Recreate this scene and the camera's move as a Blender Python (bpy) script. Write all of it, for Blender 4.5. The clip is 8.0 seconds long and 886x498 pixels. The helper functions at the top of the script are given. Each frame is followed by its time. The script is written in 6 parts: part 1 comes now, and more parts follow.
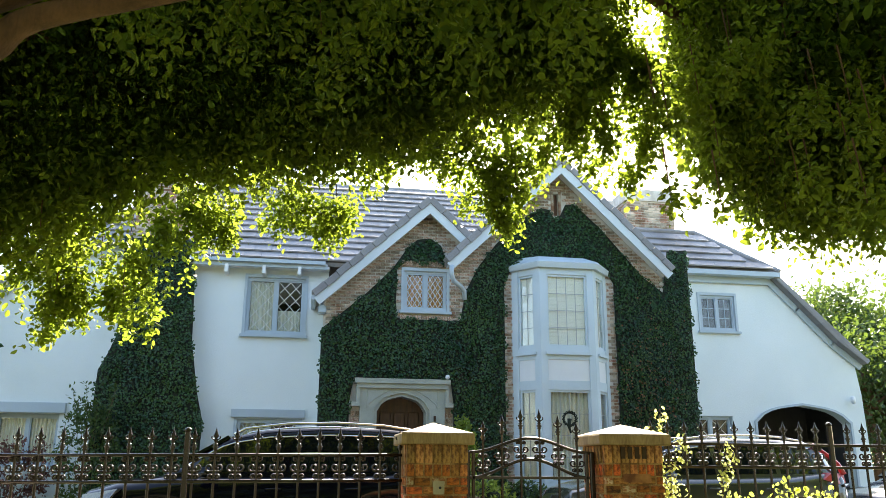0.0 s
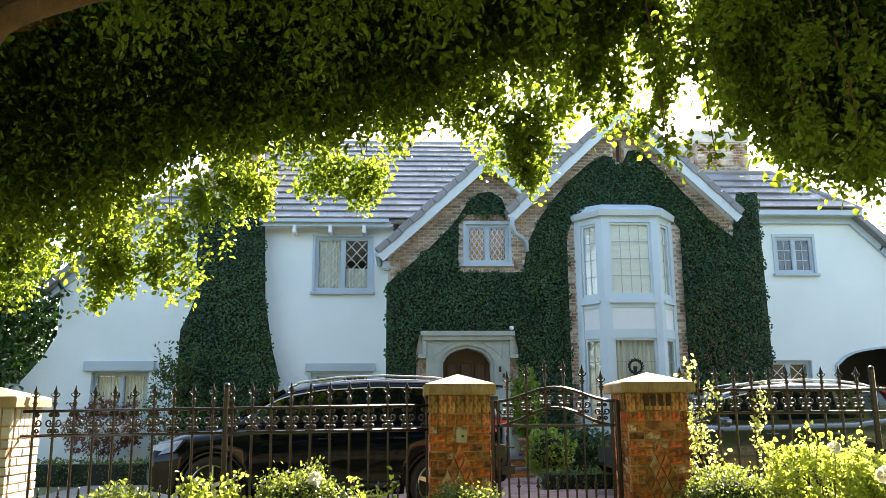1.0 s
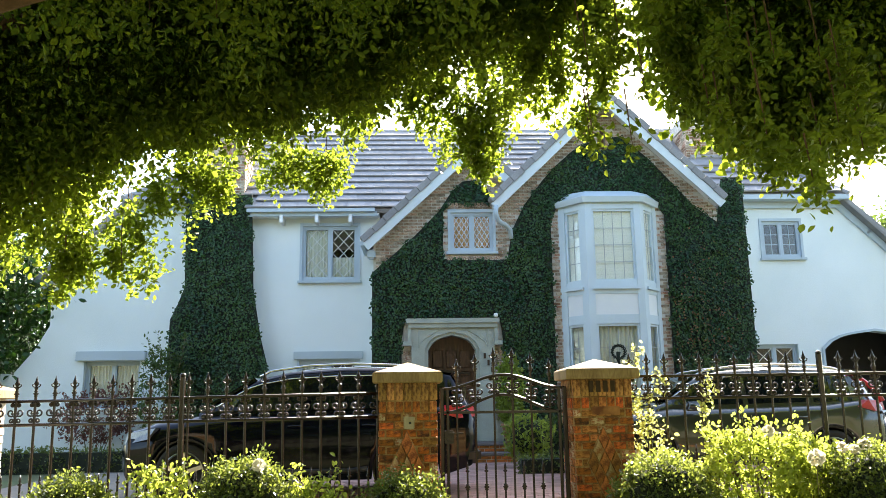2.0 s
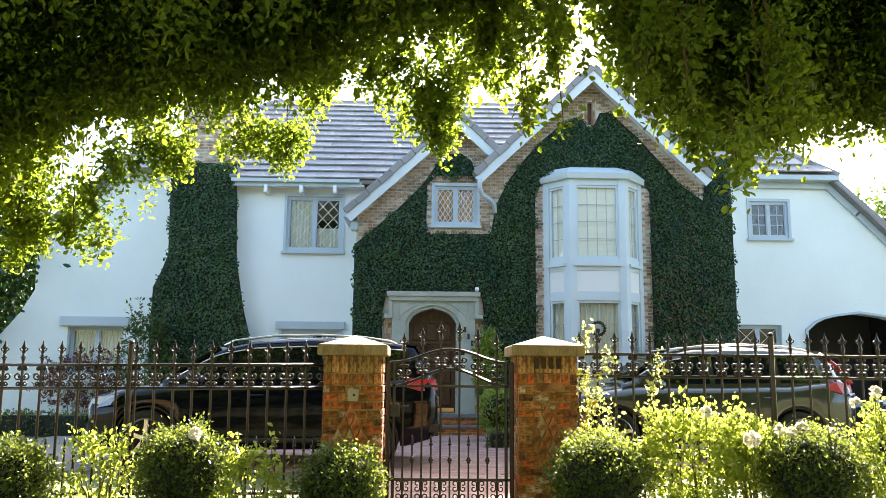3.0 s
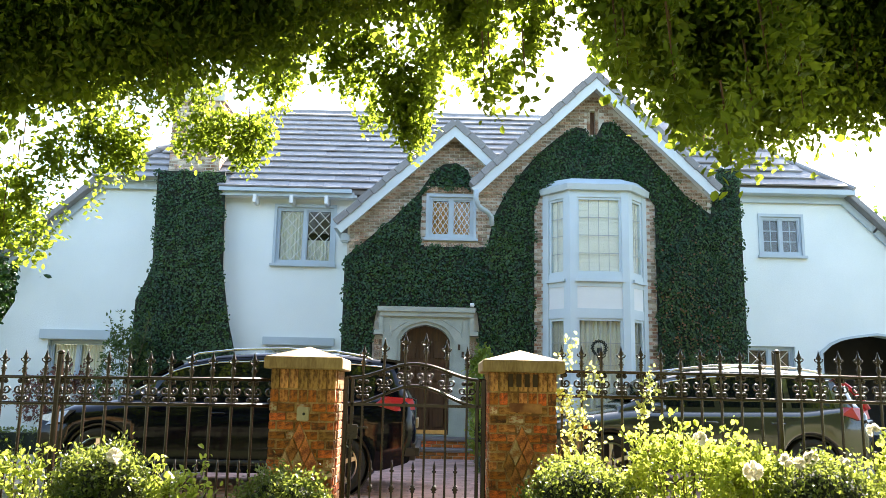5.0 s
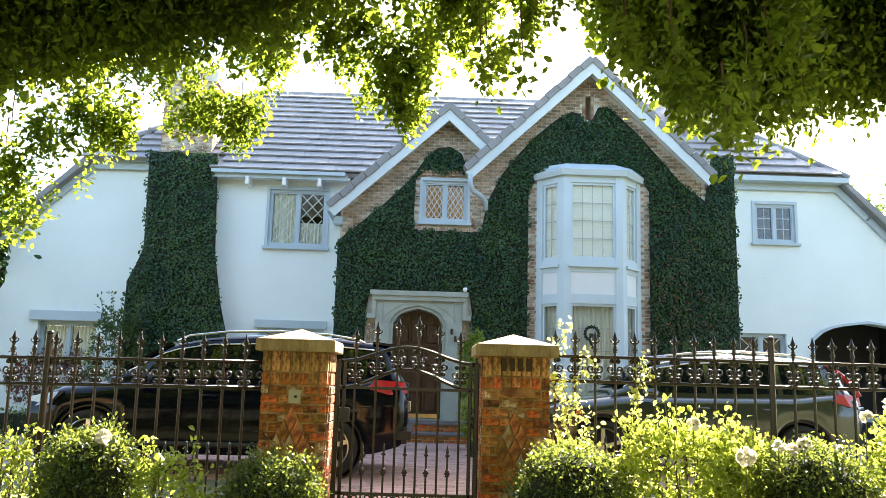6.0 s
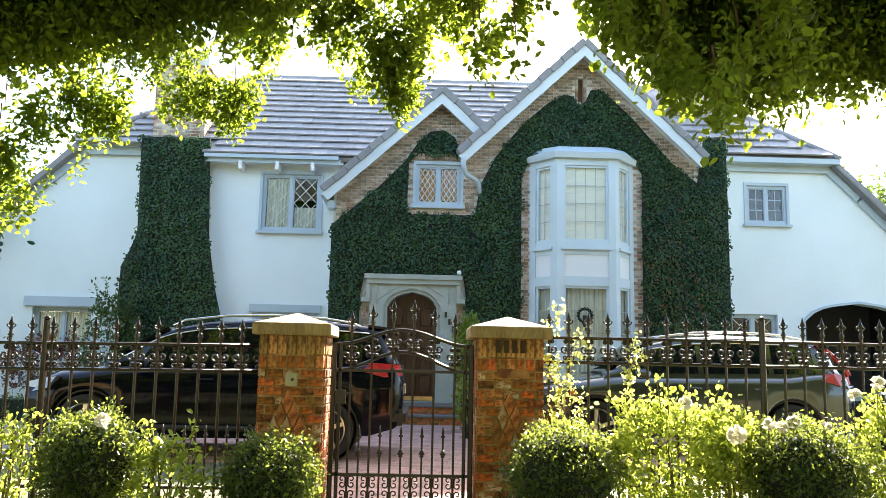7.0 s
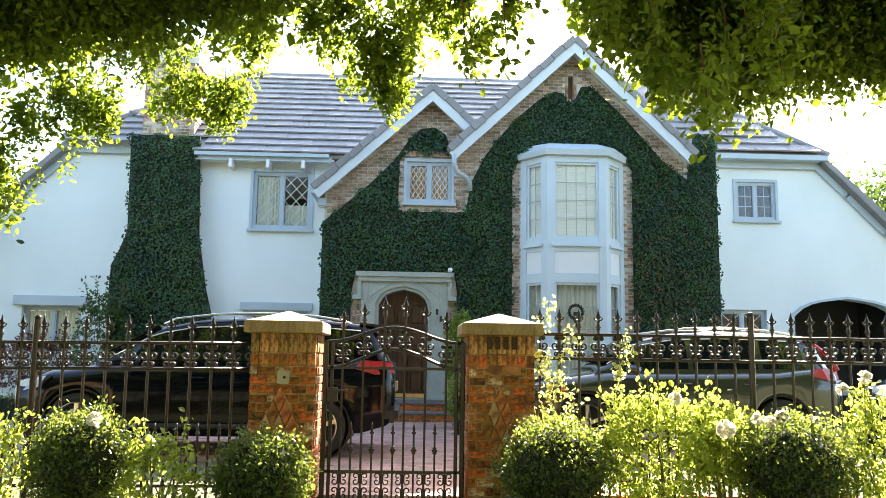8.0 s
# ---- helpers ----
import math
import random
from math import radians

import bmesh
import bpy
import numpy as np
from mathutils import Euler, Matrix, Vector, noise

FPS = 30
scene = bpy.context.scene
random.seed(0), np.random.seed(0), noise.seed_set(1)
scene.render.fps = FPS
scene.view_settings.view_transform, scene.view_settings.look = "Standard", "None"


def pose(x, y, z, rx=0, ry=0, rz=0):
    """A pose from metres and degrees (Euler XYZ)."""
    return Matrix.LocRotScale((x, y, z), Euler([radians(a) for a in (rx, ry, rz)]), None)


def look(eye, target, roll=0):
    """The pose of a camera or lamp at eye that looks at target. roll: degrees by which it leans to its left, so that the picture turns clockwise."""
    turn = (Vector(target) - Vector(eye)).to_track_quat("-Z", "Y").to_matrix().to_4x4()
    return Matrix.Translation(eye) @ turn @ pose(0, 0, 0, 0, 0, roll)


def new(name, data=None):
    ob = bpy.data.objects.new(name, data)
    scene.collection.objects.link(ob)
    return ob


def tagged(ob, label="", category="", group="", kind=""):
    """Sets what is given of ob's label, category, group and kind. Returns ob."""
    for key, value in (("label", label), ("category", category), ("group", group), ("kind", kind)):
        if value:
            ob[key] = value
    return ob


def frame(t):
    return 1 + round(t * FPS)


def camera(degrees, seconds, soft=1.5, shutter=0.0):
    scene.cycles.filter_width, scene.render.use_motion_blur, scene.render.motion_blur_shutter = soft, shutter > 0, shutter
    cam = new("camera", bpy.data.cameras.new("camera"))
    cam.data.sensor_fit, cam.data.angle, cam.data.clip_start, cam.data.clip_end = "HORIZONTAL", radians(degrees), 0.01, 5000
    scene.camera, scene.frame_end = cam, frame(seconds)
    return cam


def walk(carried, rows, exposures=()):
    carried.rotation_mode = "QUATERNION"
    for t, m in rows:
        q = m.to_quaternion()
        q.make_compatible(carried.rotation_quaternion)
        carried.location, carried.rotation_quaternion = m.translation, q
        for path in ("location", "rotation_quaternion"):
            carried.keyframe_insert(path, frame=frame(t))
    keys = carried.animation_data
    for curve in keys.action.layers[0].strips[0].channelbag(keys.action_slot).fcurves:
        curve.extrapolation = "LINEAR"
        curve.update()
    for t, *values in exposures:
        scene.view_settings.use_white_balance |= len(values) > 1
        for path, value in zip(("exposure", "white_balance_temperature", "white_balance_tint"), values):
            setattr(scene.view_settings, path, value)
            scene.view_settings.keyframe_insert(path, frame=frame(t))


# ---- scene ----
cam = camera(58.0, 8.0, soft=0.7)
METRES, EYE, TILT, LEAN, TURN = 3.0, 1.40, 0.0, 0.0, -9.4
ROWS = [
    (0.0, 0.0, 0.0, 0.0, -0.11, 15.26, -0.39),
    (0.2, 0.0438, 0.0043, 0.0006, 3.96, 15.15, 0.11),
    (0.5, 0.1103, 0.0046, 0.0013, 6.13, 14.63, 0.18),
    (0.8, 0.182, -0.0246, 0.0014, 6.2, 14.58, 0.82),
    (1.0, 0.2274, -0.0419, 0.0017, 6.77, 11.8, 0.35),
    (1.2, 0.2692, -0.0499, 0.0023, 6.76, 11.3, 0.56),
    (2.3, 0.4918, -0.0775, 0.006, 8.17, 10.04, 0.4),
    (2.5, 0.5307, -0.078, 0.0068, 8.31, 9.13, -0.22),
    (2.7, 0.568, -0.0698, 0.0082, 8.33, 8.94, -0.3),
    (3.0, 0.6141, -0.0376, 0.0103, 7.97, 8.86, -0.53),
    (3.5, 0.6552, 0.0505, 0.0096, 7.7, 8.61, -1.16),
    (4.0, 0.6795, 0.155, 0.008, 7.23, 8.72, -1.13),
    (4.2, 0.6956, 0.193, 0.0061, 7.15, 9.5, -1.08),
    (4.5, 0.7149, 0.2336, 0.0033, 8.18, 10.47, -0.98),
    (4.7, 0.7169, 0.2441, 0.0025, 8.88, 10.49, -1.22),
    (5.8, 0.7097, 0.271, -0.0002, 8.41, 9.45, -1.59),
    (6.0, 0.7085, 0.2736, -0.0008, 8.26, 9.29, -1.68),
    (6.5, 0.7072, 0.2605, -0.003, 8.01, 8.53, -1.22),
    (7.0, 0.708, 0.2564, -0.0035, 7.84, 8.11, -1.25),
    (7.5, 0.708, 0.2509, -0.0043, 7.55, 7.96, -1.06),
    (8.0, 0.7092, 0.2483, -0.0041, 7.24, 7.92, -0.93),
]
walk(cam, [(t, pose(0, 0, EYE, TILT, LEAN, TURN) @ pose(METRES * x, METRES * y, METRES * z, 90 + pitch, roll, yaw)) for t, x, y, z, yaw, pitch, roll in ROWS],
     exposures=[(0.0, 2.68, 6800, 10), (1.0, 2.72, 6800, 10), (2.5, 2.90, 6800, 10), (4.5, 3.0, 6800, 10), (8.0, 2.98, 6800, 10)])

# ---- world, sun, exposure ----
SUN = Vector((0.325, 0.730, 0.602)).normalized()
world = bpy.data.worlds.new("sky")
scene.world = world
world.use_nodes = True
wn = world.node_tree.nodes
sky = wn.new("ShaderNodeTexSky")
sky.sky_type = "NISHITA"
sky.sun_disc = False
sky.sun_elevation = math.asin(SUN.z)
sky.sun_rotation = math.atan2(SUN.x, SUN.y)
sky.air_density, sky.dust_density, sky.ozone_density = 1.0, 1.6, 1.0
wn["Background"].inputs["Strength"].default_value = 0.11
world.node_tree.links.new(sky.outputs[0], wn["Background"].inputs["Color"])
sun = new("sun", bpy.data.lights.new("sun", "SUN"))
sun.data.energy, sun.data.angle, sun.data.color = 5.0, radians(0.53), (1.0, 0.93, 0.82)
sun.matrix_world = look((20, 15, 20), (20 - SUN.x, 15 - SUN.y, 20 - SUN.z))


# ---- materials ----
def mat(name, col, col2=None, rough=0.6, metal=0.0, scale=6.0, fine=70.0, bump=0.15, rnd=0.0, island=0.0, coat=0.0, stretch=(1, 1, 1), spec=0.5, hard=0.45):
    """A surface with a coarse and a fine variation between two colours, relief, and a random shade by piece."""
    m = bpy.data.materials.new(name)
    m.use_nodes = True
    nt = m.node_tree
    b = nt.nodes["Principled BSDF"]
    col2 = col2 or tuple(c * 0.78 for c in col)
    tc = nt.nodes.new("ShaderNodeTexCoord")
    mp = nt.nodes.new("ShaderNodeMapping")
    mp.inputs["Scale"].default_value = stretch
    nt.links.new(tc.outputs["Object"], mp.inputs[0])
    big = nt.nodes.new("ShaderNodeTexNoise")
    big.inputs["Scale"].default_value, big.inputs["Detail"].default_value = scale, 5
    small = nt.nodes.new("ShaderNodeTexNoise")
    small.inputs["Scale"].default_value, small.inputs["Detail"].default_value = fine, 3
    for n in (big, small):
        nt.links.new(mp.outputs[0], n.inputs["Vector"])
    add = nt.nodes.new("ShaderNodeMath")
    add.operation = "MULTIPLY_ADD"
    nt.links.new(small.outputs[0], add.inputs[0])
    add.inputs[1].default_value = 0.45
    nt.links.new(big.outputs[0], add.inputs[2])
    ramp = nt.nodes.new("ShaderNodeMapRange")
    ramp.inputs[1].default_value, ramp.inputs[2].default_value = 0.725 - hard / 2, 0.725 + hard / 2
    nt.links.new(add.outputs[0], ramp.inputs[0])
    mix = nt.nodes.new("ShaderNodeMix")
    mix.data_type = "RGBA"
    mix.inputs[6].default_value, mix.inputs[7].default_value = (*col, 1), (*col2, 1)
    nt.links.new(ramp.outputs[0], mix.inputs[0])
    out = mix.outputs[2]
    for amount, node, socket in ((rnd, "ShaderNodeObjectInfo", "Random"), (island, "ShaderNodeNewGeometry", "Random Per Island")):
        if amount:
            src = nt.nodes.new(node)
            mr = nt.nodes.new("ShaderNodeMapRange")
            mr.inputs[3].default_value, mr.inputs[4].default_value = 1 - amount, 1 + amount
            nt.links.new(src.outputs[socket], mr.inputs[0])
            hs = nt.nodes.new("ShaderNodeHueSaturation")
            nt.links.new(mr.outputs[0], hs.inputs["Value"])
            nt.links.new(out, hs.inputs["Color"])
            hue = nt.nodes.new("ShaderNodeMapRange")
            hue.inputs[3].default_value, hue.inputs[4].default_value = 0.5 + 0.03 * amount, 0.5 - 0.03 * amount
            nt.links.new(src.outputs[socket], hue.inputs[0])
            nt.links.new(hue.outputs[0], hs.inputs["Hue"])
            out = hs.outputs[0]
    nt.links.new(out, b.inputs["Base Color"])
    b.inputs["Roughness"].default_value, b.inputs["Metallic"].default_value = rough, metal
    b.inputs["Specular IOR Level"].default_value = spec
    b.inputs["Coat Weight"].default_value = coat
    if bump:
        bp = nt.nodes.new("ShaderNodeBump")
        bp.inputs["Strength"].default_value, bp.inputs["Distance"].default_value = bump, 0.02
        nt.links.new(add.outputs[0], bp.inputs["Height"])
        nt.links.new(bp.outputs[0], b.inputs["Normal"])
    return m


def leaf_mat(name, col, col2, glow, share=0.4, rough=0.4, spec=0.4):
    """Leaves: a glossy upper side and light that comes through the blade."""
    m = mat(name, col, col2, rough=rough, scale=1.2, fine=9, bump=0.0, island=0.35, spec=spec)
    nt = m.node_tree
    b = nt.nodes["Principled BSDF"]
    tr = nt.nodes.new("ShaderNodeBsdfTranslucent")
    tr.inputs[0].default_value = (*glow, 1)
    mx = nt.nodes.new("ShaderNodeMixShader")
    mx.inputs[0].default_value = share
    nt.links.new(b.outputs[0], mx.inputs[1])
    nt.links.new(tr.outputs[0], mx.inputs[2])
    nt.links.new(mx.outputs[0], nt.nodes["Material Output"].inputs[0])
    return m


def glass_mat(name, tint, gloss=0.12):
    m = bpy.data.materials.new(name)
    m.use_nodes = True
    nt = m.node_tree
    nt.nodes.remove(nt.nodes["Principled BSDF"])
    t = nt.nodes.new("ShaderNodeBsdfTransparent")
    t.inputs[0].default_value = (*tint, 1)
    g = nt.nodes.new("ShaderNodeBsdfGlossy")
    g.inputs["Roughness"].default_value = 0.03
    f = nt.nodes.new("ShaderNodeLayerWeight")
    f.inputs[0].default_value = 0.5
    a = nt.nodes.new("ShaderNodeMath")
    a.operation = "MULTIPLY_ADD"
    a.inputs[1].default_value, a.inputs[2].default_value = 0.22, gloss
    nt.links.new(f.outputs["Facing"], a.inputs[0])
    mx = nt.nodes.new("ShaderNodeMixShader")
    nt.links.new(a.outputs[0], mx.inputs[0])
    nt.links.new(t.outputs[0], mx.inputs[1])
    nt.links.new(g.outputs[0], mx.inputs[2])
    nt.links.new(mx.outputs[0], nt.nodes["Material Output"].inputs[0])
    return m


M_STUCCO = mat("stucco", (0.77, 0.81, 0.79), (0.70, 0.75, 0.73), rough=0.85, scale=0.9, fine=55, bump=0.5)
M_TRIM = mat("trim_paint", (0.46, 0.53, 0.57), (0.40, 0.47, 0.51), rough=0.5, scale=1.5, fine=40, bump=0.1)
M_BAY = mat("bay_paint", (0.60, 0.68, 0.71), (0.53, 0.61, 0.64), rough=0.5, scale=1.5, fine=40, bump=0.1)
M_FINELEAD = mat("grey_lead", (0.42, 0.43, 0.42), rough=0.5, bump=0.05)
M_WHITE = mat("white_paint", (0.80, 0.80, 0.78), (0.74, 0.75, 0.74), rough=0.55, scale=2, fine=40, bump=0.08)
M_TREAD = mat("step_tread", (0.20, 0.165, 0.15), (0.14, 0.11, 0.10), rough=0.8, scale=5, fine=60, bump=0.4)
M_BARGE = mat("barge_paint", (0.60, 0.65, 0.66), (0.54, 0.59, 0.60), rough=0.55, scale=2, fine=40, bump=0.08)
M_STONE = mat("cast_stone", (0.40, 0.42, 0.36), (0.30, 0.32, 0.27), rough=0.8, scale=2.5, fine=60, bump=0.3)
M_TILE = mat("roof_tile", (0.30, 0.292, 0.288), (0.20, 0.188, 0.18), rough=0.6, scale=1.1, fine=40, bump=0.3, rnd=0.12, hard=0.3)
M_TILES = mat("roof_tile_far", (0.30, 0.292, 0.288), (0.20, 0.188, 0.18), rough=0.6, scale=1.1, fine=40, bump=0.3, island=0.12, hard=0.3)
M_BRICK = mat("washed_brick", (0.25, 0.125, 0.07), (0.52, 0.44, 0.33), rough=0.9, scale=4, fine=60, bump=0.5, rnd=0.4, hard=0.22)
M_BRICKS = mat("washed_brick_far", (0.25, 0.125, 0.07), (0.52, 0.44, 0.33), rough=0.9, scale=4, fine=60, bump=0.5, island=0.4, hard=0.22)
M_MORTAR = mat("mortar", (0.68, 0.64, 0.56), (0.50, 0.45, 0.37), rough=0.95, scale=5, fine=90, bump=0.4, hard=0.3)
M_PBRICK = mat("pillar_brick", (0.62, 0.17, 0.026), (0.19, 0.055, 0.015), rough=0.85, scale=1.9, fine=11, bump=0.9, rnd=0.45, hard=0.26)
M_SOLDIER = mat("stained_brick", (0.54, 0.28, 0.09), (0.13, 0.05, 0.016), rough=0.9, scale=1.6, fine=9, bump=0.7, rnd=0.3, hard=0.26)
M_TANBRICK = mat("tan_brick", (0.58, 0.25, 0.07), (0.26, 0.085, 0.02), rough=0.85, scale=2.2, fine=10, bump=0.8, rnd=0.4, hard=0.24)
M_DARKBRICK = mat("dark_brick", (0.08, 0.028, 0.010), (0.36, 0.105, 0.02), rough=0.85, scale=2.0, fine=10, bump=0.8, rnd=0.4, hard=0.24)
# brick lightened so that its colour carries the sunlight on the end pillar
M_SUNBRICK = mat("sunlit_brick", (0.66, 0.58, 0.48), (0.52, 0.43, 0.34), rough=0.9, scale=9, fine=70, bump=0.5, rnd=0.2)
M_LIMED = mat("limed_brick", (0.66, 0.50, 0.32), (0.38, 0.12, 0.03), rough=0.9, scale=2.0, fine=9, bump=0.8, rnd=0.3, hard=0.2)
M_GEM = mat("diamond_brick", (0.50, 0.19, 0.05), (0.20, 0.065, 0.018), rough=0.9, scale=16, fine=70, bump=0.8, rnd=0.35, hard=0.24)
M_GEMPALE = mat("pale_diamond_brick", (0.58, 0.40, 0.22), (0.34, 0.12, 0.03), rough=0.9, scale=14, fine=70, bump=0.8, rnd=0.3, hard=0.24)
M_PMORTAR = mat("pillar_mortar", (0.50, 0.31, 0.13), (0.20, 0.10, 0.035), rough=0.95, scale=7, fine=70, bump=0.6, hard=0.25)
M_CAP = mat("limestone_cap", (0.48, 0.34, 0.17), (0.17, 0.10, 0.04), rough=0.8, scale=6, fine=60, bump=0.3, stretch=(1, 1, 0.25))
M_IRON = mat("painted_iron", (0.020, 0.012, 0.008), (0.034, 0.020, 0.012), rough=0.24, metal=0.0, scale=8, fine=120, bump=0.1, spec=0.5)
M_PAVER = mat("brick_paver", (0.42, 0.25, 0.205), (0.31, 0.18, 0.15), rough=0.8, scale=4, fine=70, bump=0.3, rnd=0.25)
M_PAVERS = mat("brick_paver_far", (0.42, 0.25, 0.205), (0.31, 0.18, 0.15), rough=0.8, scale=4, fine=70, bump=0.3, island=0.25)
M_SAND = mat("joint_sand", (0.24, 0.21, 0.18), (0.18, 0.16, 0.13), rough=0.95)
M_GROUND = mat("lawn_and_soil", (0.07, 0.11, 0.03), (0.10, 0.08, 0.045), rough=0.95, scale=0.8, fine=40, bump=0.6)
M_WOOD = mat("oak_door", (0.095, 0.040, 0.016), (0.045, 0.018, 0.008), rough=0.4, scale=4, fine=30, bump=0.2, stretch=(6, 6, 0.6))
M_BRASS = mat("brass", (0.75, 0.6, 0.3), rough=0.3, metal=1.0, bump=0.02)
M_LEAD = mat("leaded_white", (0.78, 0.78, 0.74), rough=0.5, bump=0.05)
M_DARKLEAD = mat("dark_lead", (0.16, 0.17, 0.17), rough=0.5, bump=0.05)
M_CURTAIN = mat("curtain_cloth", (0.72, 0.71, 0.60), (0.56, 0.54, 0.43), rough=0.9, scale=3, fine=60, stretch=(6, 6, 0.3))
M_BLIND = mat("cream_blind", (0.92, 0.90, 0.80), (0.88, 0.85, 0.74), rough=0.7, scale=3, fine=60)
M_TAN = mat("tan_blind", (0.66, 0.35, 0.12), (0.56, 0.28, 0.09), rough=0.8, scale=3, fine=60)
# near-black colour painted in for the shade inside rooms and carport
M_ROOM = mat("room_shade", (0.05, 0.045, 0.04), rough=0.9)
M_GLASS = glass_mat("window_glass", (0.98, 0.99, 0.98), 0.02)
M_BARK = mat("brown_bark", (0.17, 0.085, 0.040), (0.085, 0.042, 0.02), rough=0.85, scale=3, fine=25, bump=0.6, stretch=(3, 3, 0.8))
M_STEM = mat("green_stem", (0.16, 0.15, 0.06), (0.11, 0.08, 0.04), rough=0.8, bump=0.2)
# near-black green: painted shade between leaves, and the wreath's own colour
M_DEEPGREEN = mat("leaf_gap_and_wreath_dark", (0.010, 0.017, 0.008), (0.018, 0.022, 0.011), rough=0.9, scale=10, fine=60, bump=1.0)
M_IVY = leaf_mat("ivy_leaf", (0.008, 0.045, 0.016), (0.040, 0.088, 0.018), (0.05, 0.13, 0.015), 0.10, 0.30, 0.36)
# faces darker than the leaf's own green, bough shade put into the colour
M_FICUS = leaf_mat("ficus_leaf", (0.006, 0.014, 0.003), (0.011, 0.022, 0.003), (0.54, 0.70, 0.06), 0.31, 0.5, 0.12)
M_ROSE_LEAF = leaf_mat("rose_leaf", (0.065, 0.11, 0.018), (0.10, 0.15, 0.025), (0.62, 0.70, 0.10), 0.42, 0.30)
M_BOX_LEAF = leaf_mat("box_leaf", (0.014, 0.034, 0.006), (0.026, 0.052, 0.009), (0.52, 0.62, 0.10), 0.22, 0.32, 0.45)
M_PALE_LEAF = leaf_mat("vine_leaf", (0.32, 0.36, 0.10), (0.40, 0.42, 0.16), (0.70, 0.72, 0.22), 0.45, 0.5)
M_RED_LEAF = leaf_mat("red_leaf", (0.12, 0.05, 0.04), (0.16, 0.07, 0.05), (0.25, 0.08, 0.05), 0.25, 0.5)
M_DRY_LEAF = leaf_mat("dry_leaf", (0.11, 0.052, 0.018), (0.16, 0.085, 0.025), (0.20, 0.10, 0.03), 0.15, 0.6)
M_TREE_LEAF = leaf_mat("tree_leaf", (0.030, 0.060, 0.018), (0.042, 0.08, 0.02), (0.22, 0.32, 0.04), 0.22, 0.5)
M_PETAL = leaf_mat("rose_petal", (0.85, 0.83, 0.76), (0.80, 0.76, 0.66), (0.8, 0.75, 0.6), 0.3, 0.6)
M_BLACKCAR = mat("black_car_paint", (0.002, 0.0025, 0.006), (0.003, 0.0035, 0.007), rough=0.07, scale=1, fine=200, bump=0.0, spec=0.22)
M_GREYCAR = mat("grey_green_car_paint", (0.046, 0.050, 0.036), (0.038, 0.042, 0.030), rough=0.22, metal=0.2, scale=1, fine=200, bump=0.0, spec=0.5, coat=1.0)
M_BLUECAR = mat("blue_car_paint", (0.02, 0.03, 0.06), (0.02, 0.03, 0.05), rough=0.2, scale=1, fine=200, bump=0.0, coat=1.0)
M_TYRE = mat("tyre_rubber", (0.018, 0.018, 0.018), rough=0.85, scale=10, fine=90, bump=0.3)
M_ALLOY = mat("alloy", (0.55, 0.55, 0.55), rough=0.3, metal=1.0, bump=0.03)
M_CHROME = mat("chrome_trim", (0.75, 0.75, 0.74), rough=0.15, metal=1.0, bump=0.0)
M_CARGLASS = mat("dark_car_glass", (0.006, 0.009, 0.009), rough=0.04, bump=0.0, scale=1)
M_TAIL = mat("red_lamp", (0.48, 0.008, 0.016), (0.24, 0.005, 0.012), rough=0.3, bump=0.0, coat=0.1, scale=5)
M_HEAD = mat("clear_lamp", (0.16, 0.16, 0.17), (0.05, 0.052, 0.055), rough=0.1, bump=0.0, coat=1.0, scale=12)
M_AMBER = mat("amber_lamp", (0.75, 0.22, 0.02), rough=0.15, bump=0.0, coat=1.0)
M_PLASTIC = mat("black_plastic", (0.02, 0.02, 0.02), rough=0.6, bump=0.1)
M_PLATE = mat("ivory_plate", (0.46, 0.40, 0.27), (0.36, 0.30, 0.19), rough=0.5)
M_NUMERAL = mat("dark_bar", (0.06, 0.034, 0.016), rough=0.95)
M_STREET = mat("unseen_wall_green", (0.06, 0.07, 0.04), (0.10, 0.09, 0.06), rough=0.95, scale=0.6, fine=8)
M_TERRA = mat("terracotta", (0.36, 0.17, 0.09), (0.28, 0.13, 0.07), rough=0.85, bump=0.3)


# ---- building helpers ----
def mesh_of(bm, name, smooth=False):
    me = bpy.data.meshes.new(name)
    bmesh.ops.recalc_face_normals(bm, faces=bm.faces)
    bm.to_mesh(me)
    bm.free()
    if smooth:
        me.polygons.foreach_set("use_smooth", [True] * len(me.polygons))
    return me


def thing(name, at, label, category, group="", kind=""):
    ob = new(name)
    ob.empty_display_size = 0.2
    ob.matrix_basis = Matrix.Translation(at)
    return tagged(ob, label, category, group, kind)


def part(name, shape, material, parent, label="", smooth=False, at=None):
    """Links a bmesh or a mesh as one part; its points are world places unless at moves it."""
    me = mesh_of(shape, name, smooth) if isinstance(shape, bmesh.types.BMesh) else shape
    if not me.materials:
        me.materials.append(material)
    ob = new(name, me)
    ob.parent = parent
    if parent.parent is None:
        ob.matrix_parent_inverse = parent.matrix_basis.inverted()
    elif parent.matrix_basis != Matrix.Identity(4):
        ob.matrix_parent_inverse = parent.matrix_basis.inverted()
    if at is not None:
        ob.matrix_basis = at if isinstance(at, Matrix) else Matrix.Translation(at)
    return tagged(ob, label) if label else ob


def structure(name, shape, material, label, category, smooth=False):
    me = mesh_of(shape, name, smooth) if isinstance(shape, bmesh.types.BMesh) else shape
    me.materials.append(material)
    return tagged(new(name, me), label, category, kind="structure")


